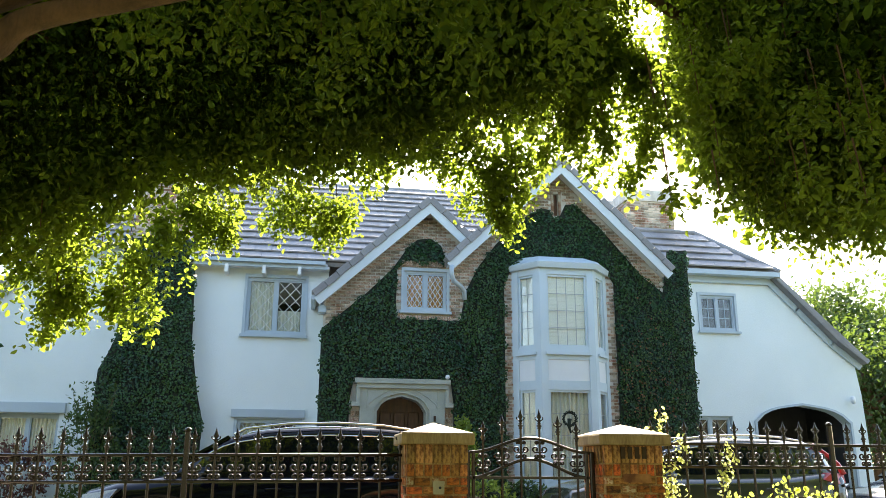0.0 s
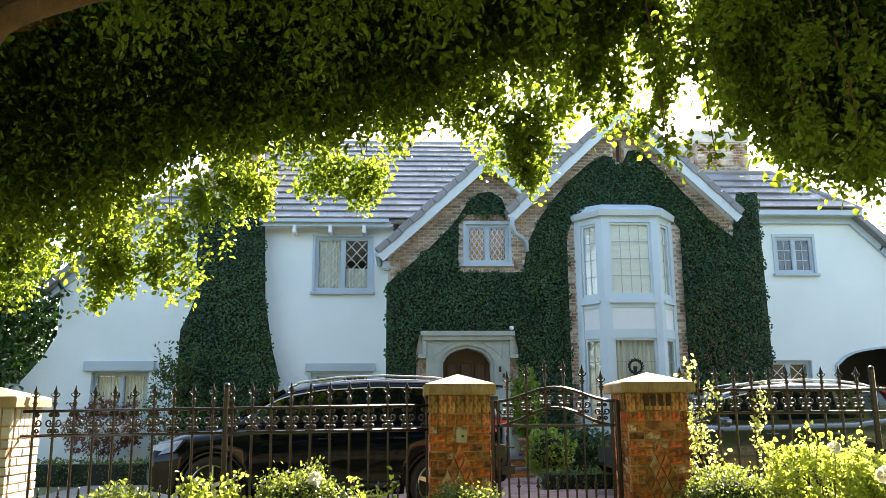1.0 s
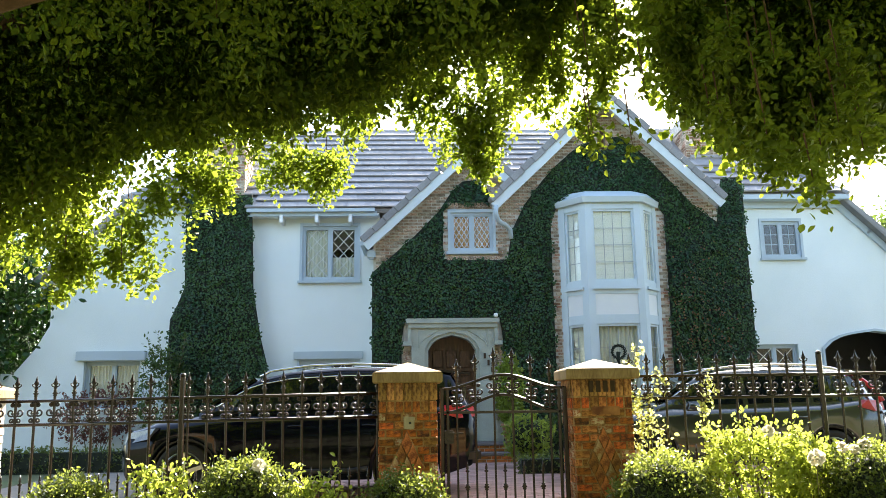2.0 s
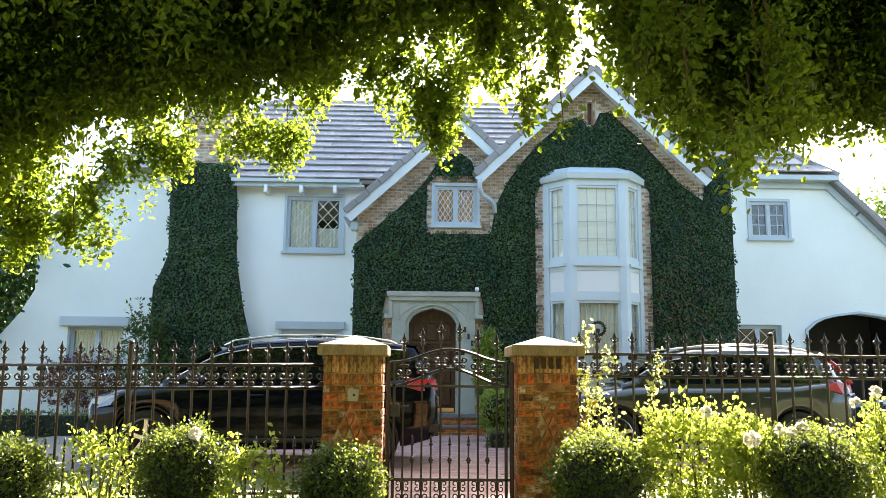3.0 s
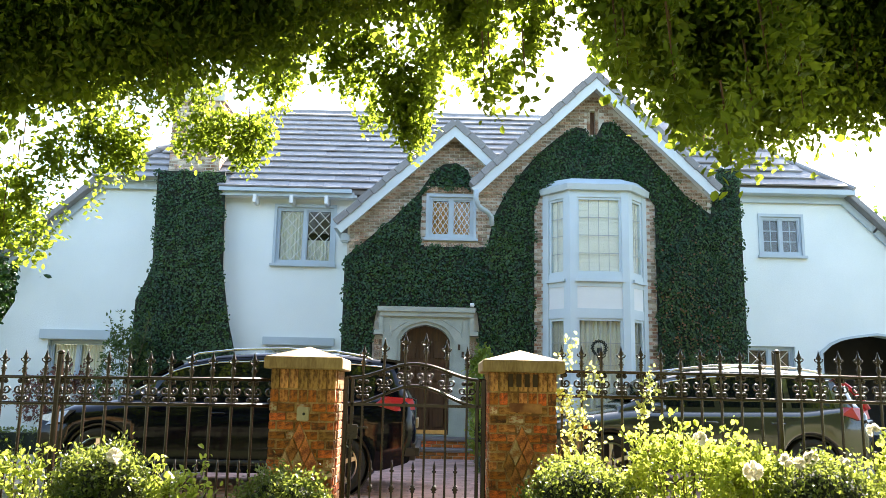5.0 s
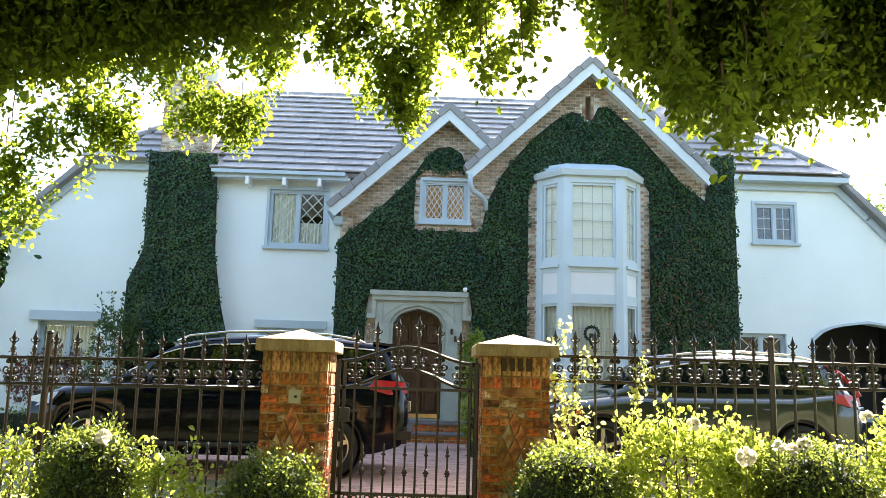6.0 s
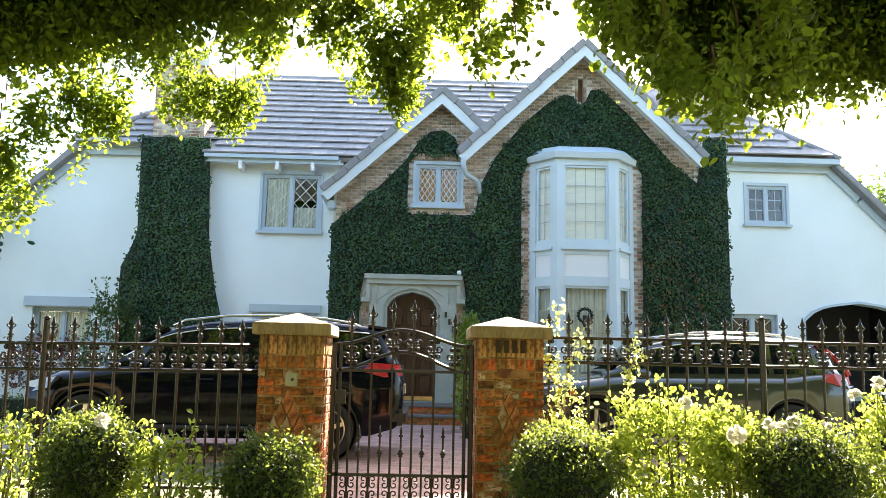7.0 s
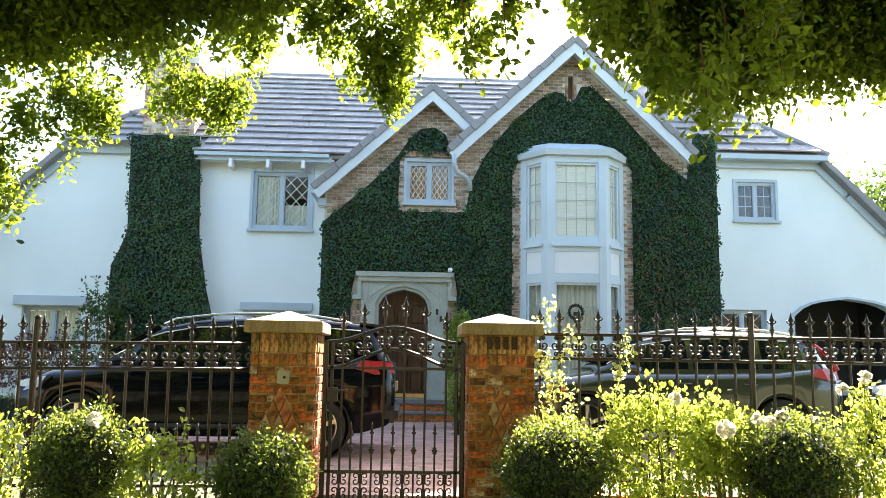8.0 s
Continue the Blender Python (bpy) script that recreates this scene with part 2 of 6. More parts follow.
def box(bm, x0, y0, z0, x1, y1, z1, m=None):
    co = [(x0, y0, z0), (x1, y0, z0), (x1, y1, z0), (x0, y1, z0), (x0, y0, z1), (x1, y0, z1), (x1, y1, z1), (x0, y1, z1)]
    vs = [bm.verts.new(m @ Vector(c) if m else c) for c in co]
    for f in ((0, 3, 2, 1), (4, 5, 6, 7), (0, 1, 5, 4), (1, 2, 6, 5), (2, 3, 7, 6), (3, 0, 4, 7)):
        bm.faces.new([vs[i] for i in f])
    return bm


def boxes(*rows):
    bm = bmesh.new()
    for r in rows:
        box(bm, *r)
    return bm


def soft_box(x0, y0, z0, x1, y1, z1, r=0.01, seg=2):
    bm = box(bmesh.new(), x0, y0, z0, x1, y1, z1)
    bmesh.ops.bevel(bm, geom=bm.edges[:], offset=r, segments=seg, affect="EDGES")
    return bm


def slab(outer, holes, y0, y1, m=None):
    """A wall in the plane of x and z with openings through it, from y0 (front) to y1."""
    bm = bmesh.new()
    edges = []
    for loop in (outer, *holes):
        vs = [bm.verts.new((p[0], y0, p[1])) for p in loop]
        edges += [bm.edges.new((vs[i], vs[(i + 1) % len(vs)])) for i in range(len(vs))]
    bmesh.ops.triangle_fill(bm, edges=edges, use_beauty=True)
    got = bmesh.ops.extrude_face_region(bm, geom=bm.faces[:])
    bmesh.ops.translate(bm, vec=(0, y1 - y0, 0), verts=[v for v in got["geom"] if isinstance(v, bmesh.types.BMVert)])
    if m:
        bm.transform(m)
    return bm


def tube(bm, pts, r, n=6, r2=None):
    """A round bar through points, from radius r to r2."""
    r2 = r if r2 is None else r2
    pts = [Vector(p) for p in pts]
    rings = []
    for i, p in enumerate(pts):
        d = (pts[min(i + 1, len(pts) - 1)] - pts[max(i - 1, 0)]).normalized()
        a = d.orthogonal().normalized() if not rings else (prev - d * prev.dot(d)).normalized()
        prev = a
        b = d.cross(a)
        rr = r + (r2 - r) * i / max(1, len(pts) - 1)
        rings.append([bm.verts.new(p + (a * math.cos(2 * math.pi * k / n) + b * math.sin(2 * math.pi * k / n)) * rr) for k in range(n)])
    for u, w in zip(rings, rings[1:]):
        for k in range(n):
            bm.faces.new((u[k], u[(k + 1) % n], w[(k + 1) % n], w[k]))
    bm.faces.new(rings[0][::-1]), bm.faces.new(rings[-1])
    return bm


def lathe(bm, profile, n=10, at=(0, 0, 0), ring=False):
    """A turned shape about z from rows of (radius, height)."""
    rings = [[bm.verts.new((at[0] + r * math.cos(2 * math.pi * k / n), at[1] + r * math.sin(2 * math.pi * k / n), at[2] + z)) for k in range(n)] for r, z in profile]
    for u, w in zip(rings, rings[1:] + (rings[:1] if ring else [])):
        for k in range(n):
            bm.faces.new((u[k], u[(k + 1) % n], w[(k + 1) % n], w[k]))
    if not ring:
        bm.faces.new(rings[0][::-1]), bm.faces.new(rings[-1])
    return bm


def rect(x0, z0, x1, z1):
    return [(x0, z0), (x1, z0), (x1, z1), (x0, z1)]


def inside(poly, x, z):
    hit = False
    for (ax, az), (bx, bz) in zip(poly, poly[1:] + poly[:1]):
        if (az > z) != (bz > z) and x < (bx - ax) * (z - az) / (bz - az) + ax:
            hit = not hit
    return hit


rng = np.random.default_rng(7)


def unit(a):
    return a / np.maximum(np.linalg.norm(a, axis=1, keepdims=True), 1e-6)


def leaf_mesh(name, at, way, face, length, width):
    """Many folded leaves as one mesh: at the places, each with its own way to the tip and facing."""
    n = len(at)
    way = unit(way)
    side = unit(np.cross(way, face))
    up = np.cross(side, way)
    L, W = length.reshape(-1, 1), width.reshape(-1, 1) * 0.5
    rows = [at, at + way * L * 0.28 + side * W * 0.8 + up * W * 0.25, at + way * L * 0.68 + side * W + up * W * 0.25, at + way * L - up * L * 0.12,
            at + way * L * 0.68 - side * W + up * W * 0.25, at + way * L * 0.28 - side * W * 0.8 + up * W * 0.25]
    co = np.stack(rows, 1).reshape(-1, 3)
    base = np.arange(n).reshape(-1, 1) * 6
    quads = np.concatenate([base + np.array([[0, 1, 2, 3]]), base + np.array([[0, 3, 4, 5]])], 0)
    me = bpy.data.meshes.new(name)
    me.vertices.add(len(co))
    me.vertices.foreach_set("co", co.astype(np.float32).ravel())
    me.loops.add(quads.size)
    me.loops.foreach_set("vertex_index", quads.astype(np.int32).ravel())
    me.polygons.add(len(quads))
    me.polygons.foreach_set("loop_start", np.arange(0, quads.size, 4, dtype=np.int32))
    me.update(calc_edges=True)
    me.validate()
    return me


def clump_leaves(name, centres, each, spread, size, droop=0.6, slim=0.5):
    """Leaves in loose clumps about the centres, hanging by droop."""
    n = len(centres) * each
    at = np.repeat(centres, each, 0) + rng.normal(size=(n, 3)) * np.array(spread)
    way = rng.normal(size=(n, 3)) + np.array([0, 0, -droop * 1.6])
    face = rng.normal(size=(n, 3)) + np.array([0, 0, 0.8])
    length = size * rng.uniform(0.65, 1.3, n)
    return leaf_mesh(name, at, way, face, length, length * slim * rng.uniform(0.8, 1.2, n))


def strand_leaves(name, tops, each, drop, spread, size, slim=0.55):
    """Leaves set along thin hanging shoots, each shoot leaning its own way."""
    n = len(tops) * each
    lean = np.repeat(rng.normal(size=(len(tops), 3)) * np.array([0.35, 0.3, 0.12]) + np.array([0, 0, -1.0]), each, 0)
    along_it = rng.uniform(-0.5, 0.5, (n, 1)) * np.repeat(rng.uniform(0.6, 1.3, (len(tops), 1)), each, 0) * drop
    at = np.repeat(tops, each, 0) + lean * along_it + rng.normal(size=(n, 3)) * spread
    way = rng.normal(size=(n, 3)) * np.array([1.0, 1.0, 0.6]) + np.array([0, 0, -0.7])
    face = rng.normal(size=(n, 3)) + np.array([0, 0, 0.7])
    length = size * rng.uniform(0.65, 1.25, n)
    return leaf_mesh(name, at, way, face, length, length * slim * rng.uniform(0.8, 1.2, n))


# ---- ground ----
def ground_height(y):
    return 0.0 if y < 5.4 else 0.2 * min(1.0, (y - 5.4) / 1.6)


bm = bmesh.new()
xs = [-2500, -300, -60, -20] + [x * 0.5 - 12 for x in range(65)] + [30, 80, 300, 2500]
ys = [-2500, -300, -60, -15] + [y * 0.5 - 6 for y in range(56)] + [30, 60, 120, 400, 2500]
gv = [[bm.verts.new((x, y, ground_height(y) + (0.015 * noise.noise(Vector((x, y, 0))) if abs(x) < 20 and abs(y) < 25 else 0) - 0.02)) for x in xs] for y in ys]
for j in range(len(ys) - 1):
    for i in range(len(xs) - 1):
        bm.faces.new((gv[j][i], gv[j][i + 1], gv[j + 1][i + 1], gv[j + 1][i]))
structure("ground", bm, M_GROUND, "green lawn and dark planting soil round the house", "ground", True)

# added behind the camera, out of view, to darken reflections and low sky
structure("wall_street", boxes((-60, -16.3, -0.1, 60, -16, 9.5)), M_STREET, "added unseen hedge-green wall that darkens reflections and low skylight", "wall")

# ---- the house ----
house = thing("house", (5, 20, 0.2), "two-storey white stucco house with ivy-covered brick gables and grey tiled roof", "house")
YF = 17.5    # front of the brick gables
YA = 18.4    # wall between gable and chimney
YD = 18.65   # wing beside the chimney
YC = 19.1    # garage wing


def arch(x0, x1, z0, zs, zp, n=6):
    """A four-centred arch opening: jambs to zs, then up to the point at zp."""
    xm, h = (x0 + x1) / 2, zp - zs
    pts = [(x0, z0), (x0, zs)]
    for side in (0, 1):
        row = []
        for k in range(1, n):
            t = k / n
            row.append((t, zs + h * (0.62 * (1 - (1 - t) ** 5) + 0.38 * t)))
        if side == 0:
            pts += [(x0 + (xm - x0) * t, z) for t, z in row] + [(xm, zp)]
        else:
            pts += [(x1 - (x1 - xm) * t, z) for t, z in reversed(row)]
    return pts + [(x1, zs), (x1, z0)]


WIN_A = (-1.50, 4.27, -0.17, 5.60)
WIN_B = (2.00, 4.77, 3.00, 5.70)
WIN_C = (9.94, 4.85, 10.93, 5.80)
LOW_A = (-1.52, 1.05, -0.15, 2.40)
LOW_C = (9.48, 1.70, 10.61, 2.69)
LOW_D = (-6.55, 1.35, -5.25, 2.45)
DOOR = arch(1.46, 2.54, 0.56, 2.54, 2.87)
GABLES = [(0.25, 0.1), (0.25, 5.02), (2.54, 7.12), (3.42, 6.3), (5.63, 8.26), (8.2, 5.78), (8.3, 5.7), (8.33, 6.35), (8.78, 6.35), (8.78, 0.1)]
BAY_HOLE = rect(4.62, 0.5, 6.66, 5.8)
SLIT = rect(5.57, 7.2, 5.69, 7.76)
part("wall", slab(GABLES, [rect(*WIN_B), DOOR, BAY_HOLE, SLIT], YF, YF + 0.3), M_MORTAR, house, "mortar and washed brick gable wall")
part("wall", slab([(-2.7, 0.1), (0.35, 0.1), (0.35, 5.85), (-2.7, 5.85)], [rect(*WIN_A), rect(*LOW_A)], YA, YA + 0.3), M_STUCCO, house, "white stucco wall")
part("wall", slab([(-8.9, 0.1), (-8.35, 1.95), (-7.7, 2.75), (-7.4, 3.3), (-7.42, 4.42), (-5.55, 6.12), (-4.0, 6.12), (-4.0, 0.1)], [rect(*LOW_D)], YD, YD + 0.3), M_STUCCO, house, "white stucco wing wall with flared foot")
GARAGE = arch(11.25, 13.85, 0.2, 2.55, 2.99)
part("wall", slab([(8.7, 0.1), (8.7, 6.3), (11.9, 6.25), (12.6, 5.6), (13.3, 4.86), (13.8, 4.42), (14.2, 4.1), (14.3, 3.3), (14.4, 0.1)], [rect(*WIN_C), rect(*LOW_C), GARAGE], YC, YC + 0.3), M_STUCCO, house, "white stucco garage wing wall")
for side in ((-8.6, 18.95, 0.1, -8.4, 26, 2.2), (14.1, 19.4, 0.1, 14.3, 26, 4.3), (-8.6, 26, 0.1, 14.3, 26.3, 5.5), (0.25, YF + 0.3, 0.1, 0.5, YA + 0.3, 4.8), (8.5, YF + 0.3, 0.1, 8.78, YC, 6.3), (-2.7, 18.7, 0.1, -2.5, 19.0, 5.85)):
    part("wall", boxes(side), M_STUCCO, house, "plain white stucco side wall")
# added floors and walls: block stray light, their dark colour paints room shade
part("floor", boxes((-2.4, 18.75, 3.0, 8.4, 25.9, 3.15)), M_ROOM, house, "added upper floor, coloured dark for room shade")
part("floor", boxes((8.8, 19.42, 3.3, 14.0, 25.9, 3.45)), M_ROOM, house, "added floor over the carport that blocks light, coloured dark for shade")
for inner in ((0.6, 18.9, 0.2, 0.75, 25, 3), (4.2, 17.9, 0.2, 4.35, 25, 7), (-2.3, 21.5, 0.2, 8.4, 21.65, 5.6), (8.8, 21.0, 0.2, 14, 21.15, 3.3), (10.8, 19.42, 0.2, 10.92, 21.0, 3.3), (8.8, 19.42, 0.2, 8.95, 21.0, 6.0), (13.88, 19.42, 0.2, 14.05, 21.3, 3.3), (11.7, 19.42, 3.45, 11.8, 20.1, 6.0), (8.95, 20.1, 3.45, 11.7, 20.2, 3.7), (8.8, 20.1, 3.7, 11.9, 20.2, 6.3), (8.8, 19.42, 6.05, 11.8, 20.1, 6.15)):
    part("partition", boxes(inner), M_ROOM, house, "added inner wall that blocks light, coloured dark for room shade")

# chimney breast and chimney stacks
part("chimney_breast", slab([(-4.34, 0.1), (-4.4, 3.3), (-4.1, 4.0), (-4.15, 6.2), (-2.7, 6.2), (-2.62, 4.0), (-2.42, 2.9), (-2.3, 0.1)], [], 18.12, 18.9), M_MORTAR, house)


def brick_rows(x0, x1, z0, z1, keep, dz=0.075, w=0.215, rand=None):
    rand = rand or random.Random(3)
    out, j, z = [], 0, z0
    while z < z1 - dz * 0.5:
        x = x0 - (w / 2 if j % 2 else 0)
        while x < x1:
            a, b = max(x, x0), min(x + w - 0.018, x1)
            if b - a > 0.05 and keep((a + b) / 2, z + dz / 2):
                out.append((a, b, z, z + dz - 0.018, rand.uniform(-0.008, 0.008)))
            x += w
        z += dz
        j += 1
    return out


def lay(bricks, y, parent, single, joined, limit=290, proud=0.008):
    """Bricks on a wall's face: the first ones as pieces, the rest as one part."""
    unit_brick = mesh_of(soft_box(-0.5, -0.5, -0.5, 0.5, 0.5, 0.5, 0.03, 1), "brick")
    for a, b, z0, z1, off in bricks[:limit]:
        part("brick", unit_brick, single, parent, at=Matrix.Translation(((a + b) / 2, y + off, (z0 + z1) / 2)) @ Matrix.Diagonal((b - a, proud * 4, z1 - z0, 1)))
    if len(bricks) > limit:
        bm = bmesh.new()
        for a, b, z0, z1, off in bricks[limit:]:
            box(bm, a, y + off - proud * 2, z0, b, y + 0.02, z1)
        tagged(part("brickwork", bm, joined, parent), kind="stuff")


def chimney(x0, x1, y0, y1, z0, z1, label):
    """A brick stack with a corbelled head and pots."""
    ch = part("chimney", boxes((x0, y0, z0, x1, y1, z1), (x0 - 0.05, y0 - 0.05, z1 - 0.35, x1 + 0.05, y1 + 0.05, z1 - 0.1), (x0 - 0.02, y0 - 0.02, z1 - 0.1, x1 + 0.02, y1 + 0.02, z1)), M_MORTAR, house, label)
    part("brickwork", bricks_box(x0, x1, y0, y1, z0, z1 - 0.36), M_BRICKS, ch)
    return ch


def bricks_box(x0, x1, y0, y1, z0, z1):
    bm = bmesh.new()
    for a, b, za, zb, off in brick_rows(x0, x1, z0, z1, lambda x, z: True):
        box(bm, a, y0 - 0.015 + off, za, b, y0 + 0.02, zb)
    for face in (x0, x1):
        for a, b, za, zb, off in brick_rows(y0, y1, z0, z1, lambda x, z: True):
            box(bm, face - 0.015 + off, a, za, face + 0.015 + off, b, zb)
    return bm


chimney(-4.1, -2.95, 18.5, 19.4, 6.0, 8.5, "weathered pale brick chimney stack")
chimney(8.65, 10.05, 20.4, 21.4, 5.5, 9.1, "tall pale brick chimney stack behind the gable")

# ---- roofs ----
TILE_W, TILE_H = 0.40, 0.365


def tile_mesh(w, h, t=0.038, lift=0.022):
    """A flat tile whose lower edge stands clear of the course below."""
    bm = bmesh.new()
    box(bm, 0.002, 0, lift, w - 0.002, h * 1.12, lift + t)
    for v in bm.verts:
        if v.co.y > h * 0.5:
            v.co.z -= t + lift
    return mesh_of(bm, "tile")


def wedge(bm, place, t=0.038, lift=0.022):
    """One tile, raised at its lower edge, added to a joined mesh."""
    h = TILE_H * 1.12
    a, b = 0.002, TILE_W - 0.002
    co = [(a, 0, lift), (b, 0, lift), (b, h, -t), (a, h, -t), (a, 0, t + lift), (b, 0, t + lift), (b, h, 0), (a, h, 0)]
    vs = [bm.verts.new(place @ Vector(c)) for c in co]
    for f in ((0, 3, 2, 1), (4, 5, 6, 7), (0, 1, 5, 4), (1, 2, 6, 5), (3, 0, 4, 7)):
        bm.faces.new([vs[i] for i in f])


def roof_plane(origin, right, up, across, courses, parent, trim=lambda u, v: True, limit=0, seed=1):
    """Overlapping flat tiles, course on course, on the plane from origin along right and up."""
    right, up = Vector(right).normalized(), Vector(up).normalized()
    n = right.cross(up)
    m = Matrix((right, up, n)).transposed().to_4x4()
    m.translation = Vector(origin)
    one, left, rand, count = tile_mesh(TILE_W, TILE_H), bmesh.new(), random.Random(seed), 0
    for j in range(courses):
        for i in range(-1, int(across / TILE_W) + 1):
            u, v = i * TILE_W + (TILE_W / 2 if j % 2 else 0), j * TILE_H
            if not trim(u + TILE_W / 2, v + TILE_H / 2):
                continue
            place = m @ Matrix.Translation((u, v, 0.02 + rand.uniform(0, 0.006))) @ Matrix.Rotation(rand.uniform(-0.006, 0.006), 4, "Z")
            if count < limit:
                part("tile", one, M_TILE, parent, at=place)
                count += 1
            else:
                wedge(left, place)
    if left.verts:
        tagged(part("tiles", left, M_TILES, parent), kind="stuff")
    else:
        left.free()


def plank(a, b, c, d, t):
    """A sloping sheet of thickness t under four corners."""
    bm = bmesh.new()
    n = (Vector(b) - Vector(a)).cross(Vector(d) - Vector(a)).normalized()
    top = [bm.verts.new(p) for p in (a, b, c, d)]
    low = [bm.verts.new(Vector(p) - n * t) for p in (a, b, c, d)]
    bm.faces.new(top), bm.faces.new(low[::-1])
    for k in range(4):
        bm.faces.new((top[k], low[k], low[(k + 1) % 4], top[(k + 1) % 4]))
    return bm


EAVE, RIDGE = (18.02, 5.92), (22.0, 9.19)
pitch_len = math.hypot(RIDGE[0] - EAVE[0], RIDGE[1] - EAVE[1])
HIP_LOW, HIP_TOP = (-5.8, 18.4, 6.23), (-2.45, *RIDGE)
main_roof = part("roof", plank((-2.75, *EAVE), (8.9, *EAVE), (8.9, *RIDGE), HIP_TOP, 0.1), M_TILE, house, "grey flat-tiled main roof with a hipped end")
part("roof", plank(HIP_TOP, (8.9, *RIDGE), (8.9, 26, 5.9), (-6.4, 26, 5.9), 0.1), M_TILE, house, "rear slope of the grey roof")
# added out of view to stop sun entering under the main roof
part("wall", slab([(18.3, 5.6), (25.8, 5.6), (22.0, 9.08)], [], 0, 0.15, Matrix(((0, 1, 0, 8.7), (1, 0, 0, 0), (0, 0, 1, 0), (0, 0, 0, 1)))), M_STUCCO, house, "added unseen gable end that keeps sun out of the attic")
part("ridge_cap", tube(bmesh.new(), [HIP_TOP, (8.9, 22.0, 9.2)], 0.08, 8), M_TILE, main_roof)
# lower wings
wing_d = part("roof", plank(HIP_LOW, (-2.72, 18.4, 6.23), HIP_TOP, (-4.125, 20.2, 7.71), 0.09), M_TILE, house, "grey slope over the wing, running up to the hip")
part("roof", plank((-7.72, 18.45, 4.3), HIP_LOW, HIP_TOP, (-7.72, 26, 4.3), 0.1), M_TILE, house, "grey side slope of the wing")
for k in range(13):
    p, q = Vector(HIP_LOW).lerp(Vector(HIP_TOP), k / 13), Vector(HIP_LOW).lerp(Vector(HIP_TOP), (k + 1.08) / 13)
    part("hip_tile", tube(bmesh.new(), [p + Vector((0, 0, 0.07)), q + Vector((0, 0, 0.03))], 0.10, 8, 0.08), M_TILE, wing_d)
wing_c = part("roof", plank((8.7, 18.75, 6.42), (12.1, 18.75, 6.40), (10.55, 20.25, 7.82), (8.7, 20.25, 7.82), 0.09), M_TILE, house, "grey tiled hip over the garage wing")
# rear slope added out of view, closes the wing to skylight
part("roof", plank((8.7, 20.25, 7.80), (10.5, 20.3, 7.80), (13.9, 26, 4.4), (8.7, 26, 5.0), 0.1), M_TILE, house, "added unseen rear slope that keeps skylight out of the garage wing")
part("roof", plank((12.0, 18.8, 6.42), (14.45, 18.8, 4.15), (14.45, 26, 4.15), (10.5, 20.3, 7.8), 0.1), M_TILE, house, "grey side slope over the garage wing")


def gable_roof(peak, half_l, drop_l, half_r, drop_r, y0, y1, label):
    """Two slopes behind a gable, with white barge boards and a row of verge tiles."""
    px, pz = peak
    r = part("roof", plank((px - half_l, y0, pz - drop_l), (px, y0, pz), (px, y1, pz), (px - half_l, y1, pz - drop_l), 0.08), M_TILE, house, label)
    part("slope", plank((px, y0, pz), (px + half_r, y0, pz - drop_r), (px + half_r, y1, pz - drop_r), (px, y1, pz), 0.08), M_TILE, r)
    for sgn, half, drop in ((-1, half_l, drop_l), (1, half_r, drop_r)):
        d = Vector((sgn * half, 0, -drop)).normalized()
        nrm = Vector((sgn * drop, 0, half)).normalized()
        length = math.hypot(half, drop)
        m = Matrix((d, Vector((0, 1, 0)), nrm)).transposed().to_4x4()
        m.translation = Vector((px, y0, pz))
        part("barge_board", box(bmesh.new(), 0.0, -0.05 - 0.003 * (sgn > 0), -0.25, length + 0.05, 0.0, -0.06, m), M_BARGE, r, "white painted barge board")
        part("soffit", box(bmesh.new(), 0.0, 0.0, -0.12, length, YF - y0, -0.085, m), M_WHITE, r)
        steps = int(length / 0.33)
        one = mesh_of(soft_box(0.004, -0.09, -0.075, length / steps - 0.004, 0.26, 0.075, 0.008, 1), "verge_tile")
        for k in range(steps):
            part("verge_tile", one, M_TILE, r, at=m @ Matrix.Translation((k * length / steps, 0.005 * (sgn > 0), 0.014 * (k % 2) + 0.004 * (sgn > 0))))
        two = mesh_of(soft_box(0.004, 0.0, -0.02, TILE_W - 0.006, TILE_W - 0.01, 0.03, 0.005, 1), "tile")
        if sgn < 0:
            for k in range(int(length / TILE_W)):
                for q in range(3):
                    part("tile", two, M_TILE, r, at=m @ Matrix.Translation((k * TILE_W, 0.27 + q * TILE_W, 0)))
    return r


gable_roof((2.54, 7.30), 2.52, 2.32, 0.95, 0.88, 17.18, 20.2, "grey tiled roof of the entrance gable")
gable_roof((5.63, 8.44), 2.72, 2.58, 2.64, 2.56, 17.05, 21.2, "grey tiled roof of the tall gable")

# eaves
part("gutter", boxes((-2.75, 17.95, 5.85, 0.25, 18.05, 5.93), (-2.75, 18.05, 5.76, 0.3, 18.1, 5.92)), M_TRIM, house, "pale blue-grey gutter")
part("soffit", boxes((-2.75, 18.1, 5.78, 0.35, 18.4, 5.83)), M_WHITE, house)
for x in (-1.95, -1.12, -0.33):
    part("rafter_tail", soft_box(x - 0.04, 18.0, 5.6, x + 0.04, 18.42, 5.79, 0.01), M_WHITE, house)
part("fascia", boxes((-5.7, YD - 0.12, 5.98, -4.2, YD - 0.02, 6.17), (-5.75, YD - 0.25, 6.15, -4.2, YD - 0.02, 6.24)), M_TRIM, house, "pale blue-grey fascia")
part("fascia", boxes((8.8, YC - 0.10, 6.12, 11.95, YC - 0.02, 6.30), (8.75, YC - 0.38, 6.28, 12.1, YC - 0.02, 6.40)), M_TRIM, house, "pale blue-grey fascia")
